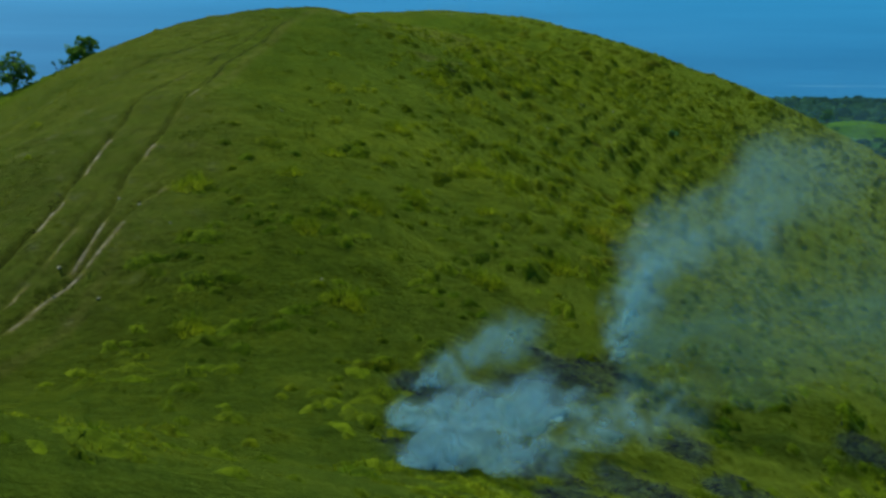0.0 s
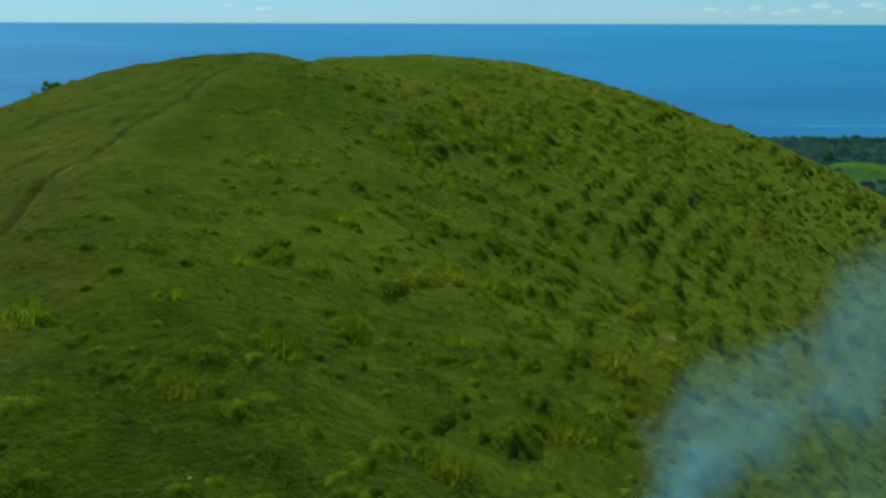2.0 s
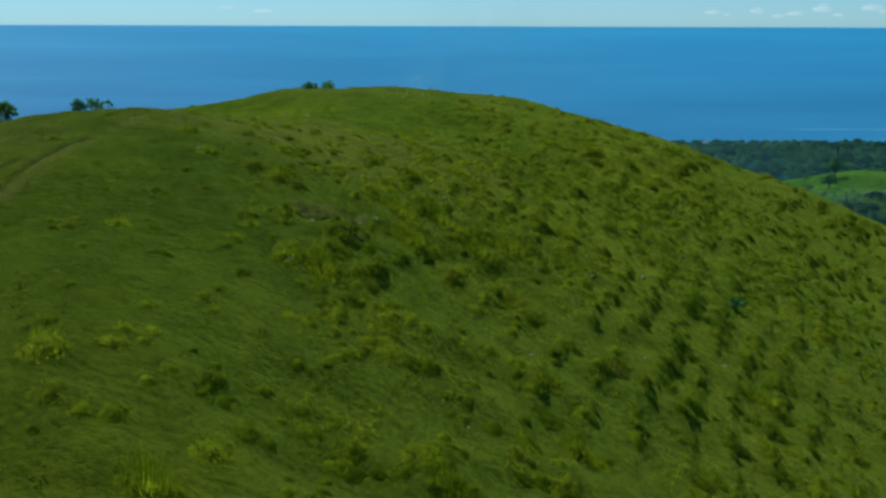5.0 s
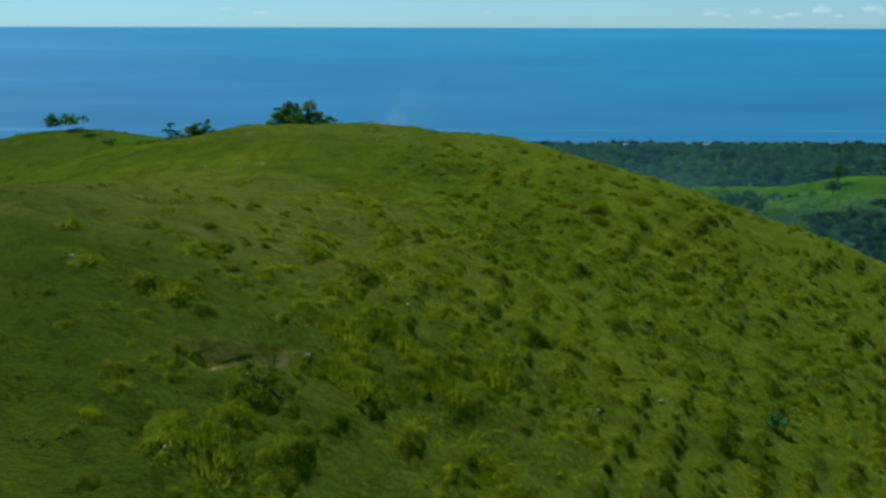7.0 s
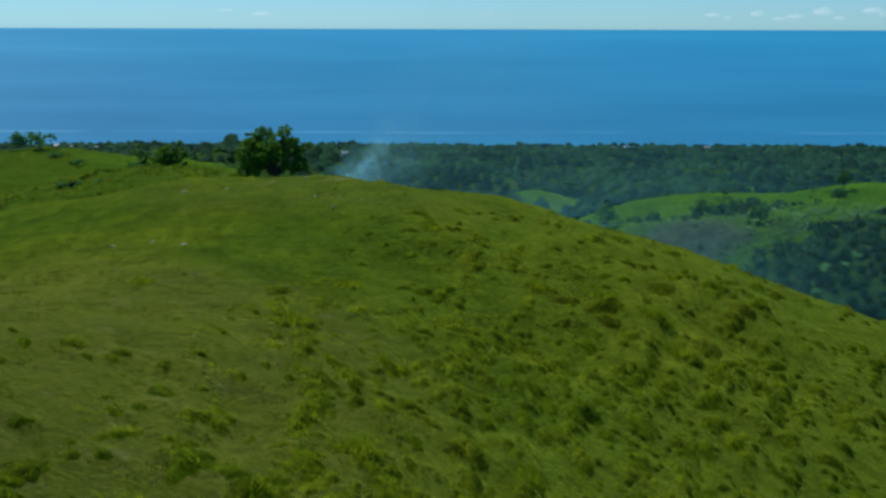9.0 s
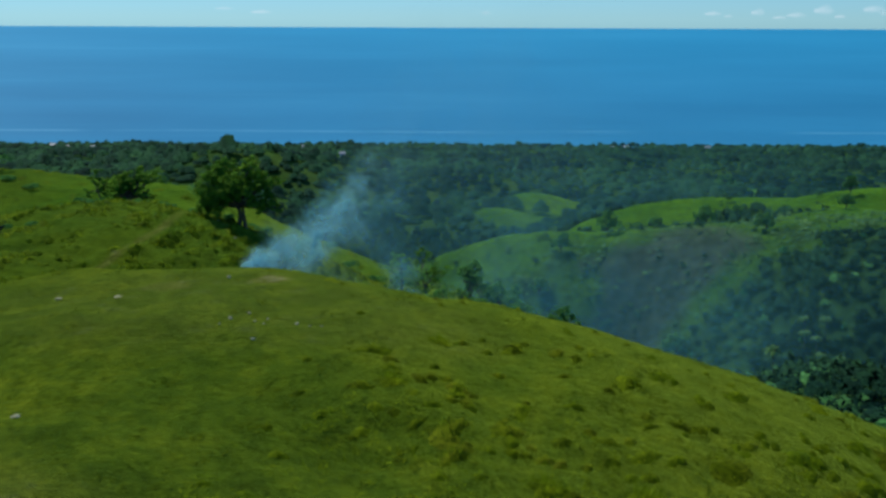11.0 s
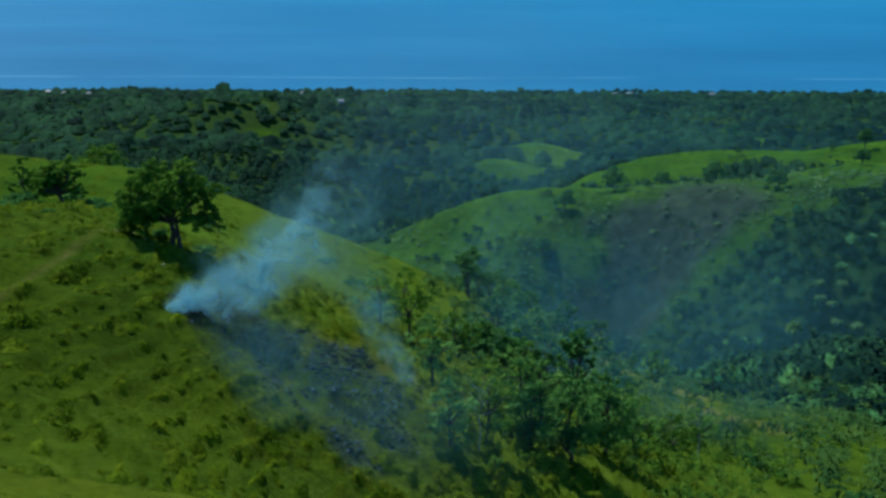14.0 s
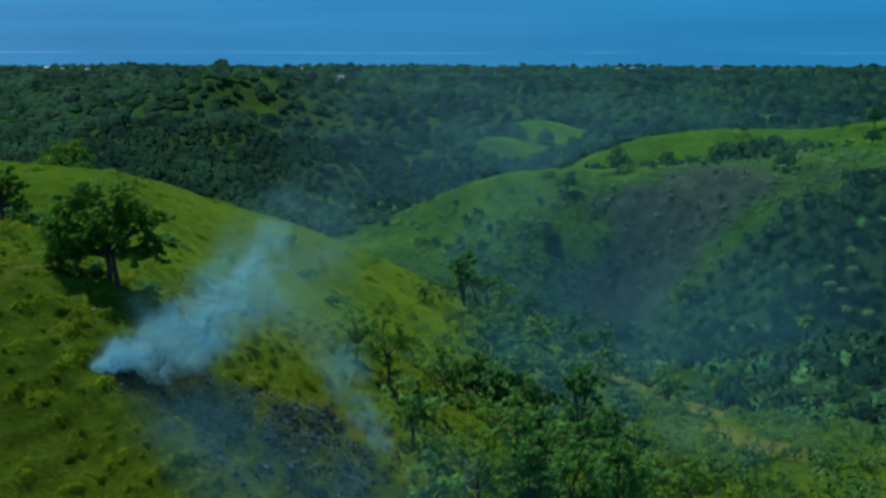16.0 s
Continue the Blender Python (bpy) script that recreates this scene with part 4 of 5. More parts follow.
BIG_LOBES = [(-0.24, 0.0, 0.54, 0.21), (-0.33, 0.05, 0.35, 0.14), (-0.14, 0.08, 0.80, 0.15), (-0.02, -0.08, 0.62, 0.17), (0.14, 0.0, 0.87, 0.12), (0.20, 0.08, 0.66, 0.15), (0.30, 0.0, 0.54, 0.13), (0.42, 0.02, 0.62, 0.09),
             (0.36, -0.05, 0.36, 0.11), (0.43, -0.02, 0.25, 0.07), (-0.42, 0.0, 0.50, 0.10), (0.02, 0.18, 0.56, 0.16), (-0.12, -0.16, 0.50, 0.13), (-0.26, 0.02, 0.72, 0.14), (-0.2, -0.1, 0.42, 0.14), (0.12, -0.1, 0.46, 0.14), (-0.05, 0.1, 0.42, 0.13), (-0.37, -0.02, 0.25, 0.11), (0.22, -0.12, 0.30, 0.11), (-0.2, -0.14, 0.28, 0.12), (0.3, 0.1, 0.26, 0.11), (-0.28, 0.14, 0.26, 0.11)]
tree("broadleaf_tree", "wide broadleaf tree with a forked trunk on the grassy shoulder", -11.5, 158.7, 6.0, 7.7, BIG_LOBES, 13000, 0.145, LEAF, 1, 0.27, 0.17, twin=True)
AIRY_LOBES = [(-0.25, 0, 0.38, 0.24), (0.2, 0.1, 0.46, 0.24), (0.28, -0.05, 0.62, 0.20), (-0.05, 0.15, 0.82, 0.20), (0.02, -0.1, 0.64, 0.22), (-0.28, 0.1, 0.68, 0.18), (0.1, 0, 0.28, 0.22)]
BUSHY_LOBES = [(-0.24, 0, 0.30, 0.26), (0.2, 0.1, 0.34, 0.26), (0.05, -0.15, 0.28, 0.24), (-0.08, 0.1, 0.66, 0.22), (0.22, -0.05, 0.6, 0.2), (-0.25, -0.05, 0.58, 0.18), (0.05, 0.05, 0.82, 0.16)]
ROUND_LOBES = [(-0.2, 0, 0.5, 0.26), (0.15, 0.1, 0.7, 0.24), (0.25, -0.05, 0.45, 0.22), (-0.05, 0.15, 0.72, 0.22), (0.0, -0.15, 0.5, 0.22)]
SPARSE_ROUND = [(-0.2, 0, 0.7, 0.24), (0.15, 0.1, 0.84, 0.22), (0.28, -0.05, 0.62, 0.18), (-0.05, 0.15, 0.86, 0.2), (0.0, -0.15, 0.66, 0.22), (-0.32, 0.0, 0.55, 0.14)]
SPARSE = [(-0.25, 0, 0.6, 0.14), (0.2, 0.1, 0.8, 0.14), (0.3, -0.05, 0.55, 0.12), (-0.05, 0.15, 0.9, 0.13), (0.02, -0.1, 0.66, 0.12), (-0.3, 0.1, 0.85, 0.1)]
tree("broadleaf_tree", "dark rounded tree on the crest of the second hill", -27.9, 185, 5.0, 4.9, BIG_LOBES, 4200, 0.17, LEAF, 2, 0.25, 0.2)
tree("thin_tree", "thin sparse tree beside a darker rounded one", -32.2, 188, 4.4, 3.6, AIRY_LOBES, 900, 0.17, LEAF, 3, 0.4, 0.1)
tree("broadleaf_tree", "low spreading tree behind the crest", -40, 236, 5.5, 9.0, ROUND_LOBES, 2400, 0.22, LEAF, 4, 0.3, 0.2)
tree("broadleaf_tree", "dark spreading tree below the shoulder of the hill", -56.6, 179, 8.8, 6.6, SPARSE_ROUND, 4200, 0.21, LEAF, 8, 0.3, 0.15)
tree("thin_tree", "small sparse tree beside a dark spreading one", -60.2, 179, 6.2, 4.4, SPARSE, 700, 0.17, LEAF, 9, 0.35, 0.1)
tree("broadleaf_tree", "dark leafy tree beyond the shoulder of the hill", -76, 200, 7.4, 9.0, BUSHY_LOBES, 3600, 0.24, LEAF, 7, 0.3, 0.2)
# the thicket in the gully beyond the burnt ground: x, y, height, width, sparse
THICKET = [(15.6, 154.7, 6.4, 5.2, 0), (18.6, 159.4, 6.2, 5.4, 0), (12.8, 153.0, 4.8, 4.0, 0), (9.7, 150.3, 5.6, 4.8, 1), (7.4, 147.8, 4.4, 3.8, 1), (21.8, 165, 4.6, 4.6, 1), (4.4, 163.5, 6.0, 5.2, 1), (2.0, 168, 4.4, 4.4, 1),
           (12.4, 161, 4.8, 4.4, 1), (26.5, 172, 4.2, 4.6, 1), (31, 182, 4.2, 4.6, 1), (17.6, 172, 4.6, 4.4, 1), (8.2, 170, 4.0, 4.4, 1), (6.2, 155, 4.4, 4.0, 1), (14.6, 164, 4.4, 4.2, 1), (37, 192, 4.4, 5.0, 1), (24, 180, 4.6, 4.4, 1)]
for k, (x, y, h, w, thin) in enumerate(THICKET):
    tree("gully_tree", "sparse light green tree with bare branches in the gully" if thin else "dark leafy tree in the gully below the burnt slope", x, y, h, w, AIRY_LOBES if thin else BUSHY_LOBES, 1700 if thin else 5200,
         0.11, (AIRY if k % 3 else LEAF) if thin else GULLY, 20 + k, 0.35 if thin else 0.12, 0.1 if thin else 0.14, "trees in the gully")
for k, (x, y, h, w) in enumerate([(20.5, 253, 8.2, 4.4), (29, 236, 6.0, 4), (43, 226, 6.5, 4), (52, 250, 7, 4.5)]):
    tree("slender_tree", "slender tree with a bare thin stem on the brown spur", x, y, h, w, [(-0.15, 0, 0.75, 0.22), (0.15, 0.1, 0.82, 0.22), (0, -0.1, 0.92, 0.2)], 700, 0.22, SHRUB, 50 + k, 0.62, 0.11, "slender trees on the spur")


# trees that fill the gully and the valley side: a few kinds, each standing in many places
KINDS = [("valley_tree", "light green spreading tree among the valley shrubs", 5.2, 5.4, AIRY_LOBES, 1500, AIRY), ("valley_tree", "rounded mid-green tree among the valley shrubs", 5.0, 5.6, ROUND_LOBES, 1700, SHRUB),
         ("valley_tree", "bushy fresh green tree among the valley shrubs", 4.4, 5.0, BUSHY_LOBES, 1700, VALLEY_TREE), ("valley_tree", "open-crowned tree with a thin trunk in the valley", 6.4, 4.6, SPARSE_ROUND, 1200, SHRUB)]
r = np.random.default_rng(640)
firsts = []
while len(firsts) < 96:
    y = r.uniform(172, 330)
    x = r.uniform(0.02 * (y - 172) + 8, 14 + 0.36 * (y - 160))
    n = float(value_noise(np.array(x), np.array(y), 26, 61))
    if n < 0.34 or float(masks(np.array(x), np.array(y))[0]) > 0.3:
        continue
    k = len(firsts)
    if k < len(KINDS):
        name, label, h, w, lobes, leaves, leaf = KINDS[k]
        firsts.append(tree(name, label, x, y, h, w, lobes, leaves, 0.20, leaf, 650 + k, 0.22, 0.12, "trees in the valley"))
    else:
        size = float(r.uniform(0.55, 1.15))
        firsts.append(copy_thing(firsts[int(r.integers(0, len(KINDS)))], pose(x, y, height_at(x, y) - 0.1, 0, 0, float(r.uniform(0, 360))) @ Matrix.Diagonal((size, size, size * float(r.uniform(0.8, 1.15)), 1))))


def dead_tree(x, y, h, seed):
    r = np.random.default_rng(seed)
    bm = bmesh.new()
    trunk = [Vector((0, 0, -0.3)), Vector((0.1, 0, h * 0.35)), Vector((-0.15, 0.1, h * 0.65)), Vector((0.1, 0, h))]
    tube(bm, trunk, [0.07, 0.055, 0.035, 0.01], 6)
    for k in range(9):
        f = 0.3 + 0.07 * k
        s = trunk[1].lerp(trunk[3], f)
        e = s + Vector((r.uniform(-1, 1), r.uniform(-0.6, 0.6), r.uniform(0.4, 1.1))) * h * 0.32
        tube(bm, [s, s.lerp(e, 0.5) + Vector((0, 0, -0.1)), e], [0.026, 0.018, 0.006], 4)
    me = bpy.data.meshes.new("dead_tree")
    bm.to_mesh(me)
    bm.free()
    me.materials.append(PALE_BARK)
    ob = new("dead_tree", me)
    ob.location = (x, y, height_at(x, y))
    tagged(ob, "bare pale dead tree standing among green shrubs", "tree", "dead trees in the gully")


for k, (x, y, h) in enumerate([(15.9, 174.5, 4.6), (29.4, 176, 4.6), (9.2, 148.9, 4.4)]):
    dead_tree(x, y, h, 70 + k)


# ---- shrubs, undergrowth and woods ----
SPRAYS = [leaf_cluster(rng, 30, 1.0, 0.30, fuzz=0.2) for _ in range(8)]
FINE_SPRAYS = [leaf_cluster(rng, 46, 1.0, 0.19, fuzz=0.25) for _ in range(8)]
FAR_SPRAYS = [leaf_cluster(rng, 14, 1.0, 0.42, fuzz=0.12) for _ in range(8)]


def dome(rr, leaves=0, size=0.3):
    """A lumpy closed crown in 12 quads, with some loose leaf sprays over it."""
    a = np.arange(8) * np.pi / 4 + rr.uniform(-0.25, 0.25, 8)
    rows = [np.stack([np.cos(a + o) * q, np.sin(a + o) * q, np.full(8, z)], -1) * rr.uniform(0.72, 1.2, (8, 1)) for q, z, o in ((0.62, 0.62, 0.0), (0.98, -0.15, 0.2))]
    v = np.concatenate([[[0.0, 0.0, rr.uniform(0.72, 0.95)]], *rows])
    f = [[0, 1 + i, 2 + i, 1 + (i + 2) % 8] for i in range(0, 8, 2)] + [[1 + i, 9 + i, 9 + (i + 1) % 8, 1 + (i + 1) % 8] for i in range(8)]
    n = unit(v + np.array([0, 0, 0.35]))
    f = np.array(f)
    if leaves:
        v = v * 0.86
        lv, lf, ln = leaf_cluster(rr, leaves, 1.42, size, fuzz=0.3)
        v, f, n = np.concatenate([v, lv]), np.concatenate([f, lf + len(v)]), np.concatenate([n, ln])
    return v, f, n


FAR_DOMES = [dome(rng) for _ in range(12)]
MID_DOMES = [dome(rng, 7, 0.38) for _ in range(12)]
NEAR_DOMES = [dome(rng, 30, 0.27) for _ in range(12)]


def strew_woods(name, label, models, x0, x1, y0, y1, step, wanted, size, material, seed, tall=1.0, category="trees", slant=0.43):
    r = np.random.default_rng(seed)
    x, y = np.meshgrid(np.arange(x0, x1, step), np.arange(y0, y1, step))
    x, y = (v.ravel() + r.uniform(-0.5, 0.5, v.size) * step for v in (x, y))
    keep = (r.uniform(0, 1, x.size) < wanted(x, y)) & (np.abs(x) < slant * y + 25)
    x, y = x[keep], y[keep]
    n = len(x)
    s = size * (r.uniform(0.6, 1.35, n) * (0.7 + 0.6 * value_noise(x, y, size * 9, 67)))[:, None] * np.stack([r.uniform(0.85, 1.15, n), r.uniform(0.85, 1.15, n), tall * r.uniform(0.7, 1.3, n)], -1)
    p = on_ground(x, y)
    p[:, 2] += s[:, 2] * 0.45
    return tagged(new(name, strewn(name, models, p, r.uniform(0, 6.3, n), s, material)), label, category, kind="stuff")


def scrub(x, y):
    n = value_noise(x, y, 14, 61) * 0.6 + value_noise(x, y, 5, 62) * 0.4
    edge = smooth(-5, 6, x - 0.10 * (y - 165)) * smooth(150, 166, y)
    bare = masks(x, y)[0]
    return edge * smooth(0.30 - 0.12 * smooth(195, 235, y), 0.54 - 0.12 * smooth(195, 235, y), n) * (1 - 0.9 * np.clip(bare * 1.6, 0, 1))


strew_woods("undergrowth", "dense green shrubs and saplings filling the gully", FINE_SPRAYS, -10, 130, 145, 330, 2.4, lambda x, y: scrub(x, y) * (0.45 + 0.15 * smooth(40, 60, x)), 1.2, UNDER, 81, 1.1, "shrubs")
strew_woods("undergrowth", "light green saplings and tall weeds in the gully", FINE_SPRAYS, -10, 110, 150, 300, 2.6, lambda x, y: np.clip(scrub(x, y) * 0.62, 0, 1) * smooth(62, 38, x - 0.1 * (y - 170)), 0.72, UNDER, 86, 1.3, "shrubs")
strew_woods("undergrowth", "low bushes at the foot of the thicket", FINE_SPRAYS, 2, 40, 144, 186, 1.6, lambda x, y: smooth(0.3, 0.5, value_noise(x, y, 4, 63)) * smooth(3, 6, x - 0.12 * (y - 146)) * smooth(26, 14, x - 0.5 * (y - 146)), 0.85, LEAF, 82, 1.0, "shrubs")
strew_woods("woods", "mixed woodland beyond the ridges", MID_DOMES, -420, 420, 600, 960, 6.1, lambda x, y: woods(x, y) * 0.85, 3.4, FOREST, 83, 1.15)
strew_woods("woods", "mixed woodland on the valley sides", NEAR_DOMES, -300, 300, 210, 600, 4.8, lambda x, y: woods(x, y) * (0.1 + 0.75 * smooth(60, 100, x) + 0.5 * smooth(0, -60, x)), 2.7, FOREST, 87, 1.0)
strew_woods("woods", "lighter green trees mixed into the valley woodland", NEAR_DOMES, -100, 260, 210, 600, 4.8, lambda x, y: woods(x, y) * (0.70 - 0.55 * smooth(60, 100, x)), 1.6, VALLEY, 92, 1.2)
strew_woods("bushes", "low light green bushes on the far side of the second hill", FINE_SPRAYS, -40, 20, 176, 280, 4.4, lambda x, y: 0.5 * (1 - np.clip(masks(x, y)[0] * 1.6, 0, 1)) * smooth(0.5, 0.7, value_noise(x, y, 12, 68)) * smooth(-42, -20, x + 0.1 * (y - 176)), 0.8, SHRUB, 93, 0.7, "bushes")
strew_woods("woods", "distant woodland down to the shore", FAR_DOMES, -1200, 1200, 960, 2610, 15.6, lambda x, y: woods(x, y) * 0.95, 6.8, FOREST, 84, 0.85)
strew_woods("heath", "low mottled scrub covering the face of the ridge", FAR_SPRAYS, -40, 250, 440, 640, 2.2, lambda x, y: 0.95 * (1 - woods(x, y)) * np.clip(masks(x, y)[2] + masks(x, y)[3] * 0.15, 0, 1) * (1 - 0.7 * masks(x, y)[3]) * smooth(0.2, 0.5, value_noise(x, y, 7, 66)), 1.15, HEATH, 89, 0.8, "shrubs")
strew_woods("heath", "fresh green scrub and tall weeds on the ridge", FAR_SPRAYS, -20, 200, 470, 605, 2.6, lambda x, y: 0.6 * (1 - woods(x, y)) * (1 - masks(x, y)[3]) * smooth(0.4, 0.65, value_noise(x, y, 9, 76) * 0.6 + value_noise(x, y, 4, 77) * 0.4), 1.0, UNDER, 95, 0.7, "shrubs")
strew_woods("bushes", "green bushes crowding the foot of the ridge", NEAR_DOMES, 5, 150, 405, 560, 4.4, lambda x, y: 0.55 * (1 - woods(x, y)) * (1 - 0.8 * masks(x, y)[3]) * smooth(0.38, 0.6, value_noise(x, y, 13, 69) * 0.6 + value_noise(x, y, 5, 70) * 0.4) * smooth(590, 535, y + 0.35 * np.abs(x - 60)), 1.35, VALLEY, 94, 1.0, "bushes")
strew_woods("bushes", "scattered bushes on the grassy ridge", SPRAYS, -60, 330, 430, 760, 4.2, lambda x, y: 0.3 * (1 - woods(x, y)) * smooth(0.56, 0.78, value_noise(x, y, 34, 64) * 0.55 + value_noise(x, y, 11, 65) * 0.45), 1.9, FOREST, 85, 1.0, "bushes")
# trees that stand out on the far ridges
for k, (x, y, h, w) in enumerate([(86, 600, 12, 15), (62, 585, 10, 12), (132, 596, 10, 13), (150, 560, 9, 11), (128, 700, 9, 10), (226, 667, 13, 9), (200, 600, 8, 10),
                                  (104, 520, 9, 13), (70, 520, 8, 11), (50, 560, 8, 10), (290, 1190, 22, 22), (-100, 560, 9, 10), (172, 690, 8, 9)]):
    tree("ridge_tree", "dark rounded tree standing alone on the far grassy ridge", x, y, h, w, ROUND_LOBES, 1500, 0.55, SHRUB, 90 + k, 0.2, 0.3, "trees on the far ridge")


# ---- palms on the right of the valley and a plantation of slim trees ----
def palm(x, y, hgt, seed):
    r = np.random.default_rng(seed)
    top = thing("palm_tree", x, y, height_at(x, y) - 0.2, "tall palm with a pale yellow-green crown in the valley woods", "tree", "palms in the valley")
    bm = bmesh.new()
    tip = Vector((r.uniform(-0.6, 0.6), r.uniform(-0.4, 0.4), hgt))
    tube(bm, [(0, 0, -0.3), tip * 0.5 + Vector((0.15, 0, 0)), tip], [0.22, 0.16, 0.12], 7)
    part("trunk", bm, BARK, top)
    bm = bmesh.new()
    for k in range(16):
        a = 2 * math.pi * k / 16 + r.uniform(-0.15, 0.15)
        out, reach, lift = Vector((math.cos(a), math.sin(a), 0)), r.uniform(2.0, 2.9), r.uniform(0.4, 1.6)
        side = Vector((-out.y, out.x, 0))
        spine = [tip + out * reach * f + Vector((0, 0, lift * math.sin(f * 2.6) - 1.2 * f * f)) for f in (0.0, 0.3, 0.6, 0.85, 1.0)]
        wide = (0.12, 0.42, 0.46, 0.3, 0.04)
        rows = [[bm.verts.new(p - side * w - Vector((0, 0, w * 0.5))), bm.verts.new(p), bm.verts.new(p + side * w - Vector((0, 0, w * 0.5)))] for p, w in zip(spine, wide)]
        for lo, hi in zip(rows, rows[1:]):
            bm.faces.new((lo[0], lo[1], hi[1], hi[0])), bm.faces.new((lo[1], lo[2], hi[2], hi[1]))
    part("crown", bm, PALM, top)


for k, (x, y) in enumerate([(143, 476), (140, 467), (144, 464), (149, 470), (143, 455), (149, 453), (88, 331)]):
    palm(x, y, 8.2 + 0.8 * math.sin(k * 2.1), 700 + k)
strew_woods("plantation", "pale slim trees planted in rows on the valley side", SPRAYS, -95, 25, 760, 900, 8.0, lambda x, y: smooth(1.1, 0.7, np.hypot((x + 35) / 55, (y - 830) / 60)), 2.6, SHRUB, 88, 2.2)


# ---- stones, timber and bare things on the grass ----
def stone(x, y, w, h, seed, label="pale limestone lump lying in the grass", group="limestone lumps", name="rock"):
    r = np.random.default_rng(seed)
    bm = bmesh.new()
    bmesh.ops.create_icosphere(bm, subdivisions=2, radius=0.5)
    w, h = w * 0.7, h * 0.6
    k = r.uniform(0, 10, 3)
    for v in bm.verts:
        c = v.co
        f = 1 + 0.6 * noise.noise(Vector((c.x * 2.2 + k[0], c.y * 2.2 + k[1], c.z * 2.2 + k[2]))) + 0.18 * noise.noise(Vector((c.x * 6 + k[1], c.y * 6, c.z * 6)))
        v.co = Vector((c.x * f * w, c.y * f * w * 0.7, c.z * f * h))
    me = bpy.data.meshes.new(name)
    bm.to_mesh(me)
    bm.free()
    me.materials.append(ROCK)
    ob = new(name, me)
    ob.matrix_world = pose(x, y, height_at(x, y) + h * 0.12, 0, 0, float(r.uniform(0, 360)))
    return tagged(ob, label, "rock", group)


for k, (x, y, w, h) in enumerate([(0.8, 61.5, 0.22, 0.16), (10.1, 67.8, 0.3, 0.2), (7.9, 65.0, 0.2, 0.18), (-1.1, 56.1, 0.2, 0.14), (-4.8, 62.8, 0.2, 0.15), (-4.6, 89.9, 0.42, 0.2), (-5.9, 90.4, 0.34, 0.2),
                                  (-7.4, 90.4, 0.26, 0.16), (-6.9, 100.0, 0.34, 0.2), (-4.7, 99.4, 0.4, 0.16), (-0.9, 59.5, 0.2, 0.12), (2.9, 66.6, 0.18, 0.12), (1.6, 63.3, 0.16, 0.12), (-1.4, 101.2, 0.24, 0.18),
                                  (-10.9, 31.0, 0.2, 0.14), (-10.3, 35.2, 0.22, 0.1), (-9.5, 34.6, 0.2, 0.12), (-8.2, 33.1, 0.16, 0.1), (-9.4, 29.6, 0.18, 0.1), (5.2, 56.6, 0.16, 0.12), (8.9, 60.2, 0.16, 0.1), (12.3, 64, 0.2, 0.12),
                                  (-6.2, 43.1, 0.14, 0.1), (3.4, 51.0, 0.14, 0.1), (5.4, 28.3, 0.3, 0.2), (-3.5, 31.4, 0.16, 0.1)]):
    stone(x, y, w, h, 200 + k)
for k, (x, y, w, h) in enumerate([(-0.4, 96.0, 0.42, 0.34), (0.05, 96.6, 0.4, 0.3), (0.35, 95.9, 0.3, 0.24), (0.65, 95.7, 0.22, 0.2), (-0.65, 95.6, 0.26, 0.22), (1.6, 95.9, 0.4, 0.3), (2.0, 95.8, 0.3, 0.22), (2.35, 95.8, 0.24, 0.2), (0.7, 96.2, 0.3, 0.22), (0.5, 94.6, 0.4, 0.26)]):
    stone(x, y, w * 0.5, h * 0.5, 240 + k, "weathered grey limestone outcrop lump on the hilltop", "outcrop on the hilltop")
for k, (x, y, w, h) in enumerate([(-17.0, 163.0, 0.4, 0.3), (-15.6, 159.8, 0.5, 0.3), (-9.8, 157.0, 0.5, 0.3), (-19.0, 165, 0.4, 0.25), (-11.0, 154.2, 0.6, 0.35), (-8.3, 153.4, 0.4, 0.25), (-12.6, 157.4, 0.5, 0.25), (-13.2, 158.4, 0.4, 0.3), (-12.0, 155.9, 0.35, 0.25), (-14.6, 160.5, 0.4, 0.3)]):
    stone(x, y, w * 0.7, h * 0.7, 260 + k, "grey limestone lump beside the wide tree", "lumps beside the tree")


def log(name, label, a, b, r0, r1, material, lift=0.08, bend=0.1):
    bm = bmesh.new()
    p, q = Vector((a[0], a[1], height_at(*a) + lift)), Vector((b[0], b[1], height_at(*b) + lift))
    m = p.lerp(q, 0.5) + Vector((0, bend, 0.06))
    tube(bm, [p, p.lerp(m, 0.6), m, m.lerp(q, 0.5), q], [r0, r0 * 0.9, (r0 + r1) / 2, r1 * 1.1, r1], 7)
    e = m + Vector((0.25, 0.15, 0.22))
    tube(bm, [m, m.lerp(e, 0.5), e], [r1 * 0.6, r1 * 0.5, r1 * 0.3], 5)
    me = bpy.data.meshes.new(name)
    bm.to_mesh(me)
    bm.free()
    me.materials.append(material)
    return tagged(new(name, me), label, "log")


log("log", "dark weathered log lying on the grass below the hollow", (-0.3, 59.3), (0.55, 59.1), 0.032, 0.022, CHAR, 0.04)
log("stick", "pale dead stick leaning out of the slope", (25.3, 83.0), (25.0, 83.4), 0.03, 0.015, BARK, 0.3)
log("stump", "small black stump among low bushes", (-28.6, 149.8), (-28.4, 150.0), 0.22, 0.16, CHAR, 0.35)
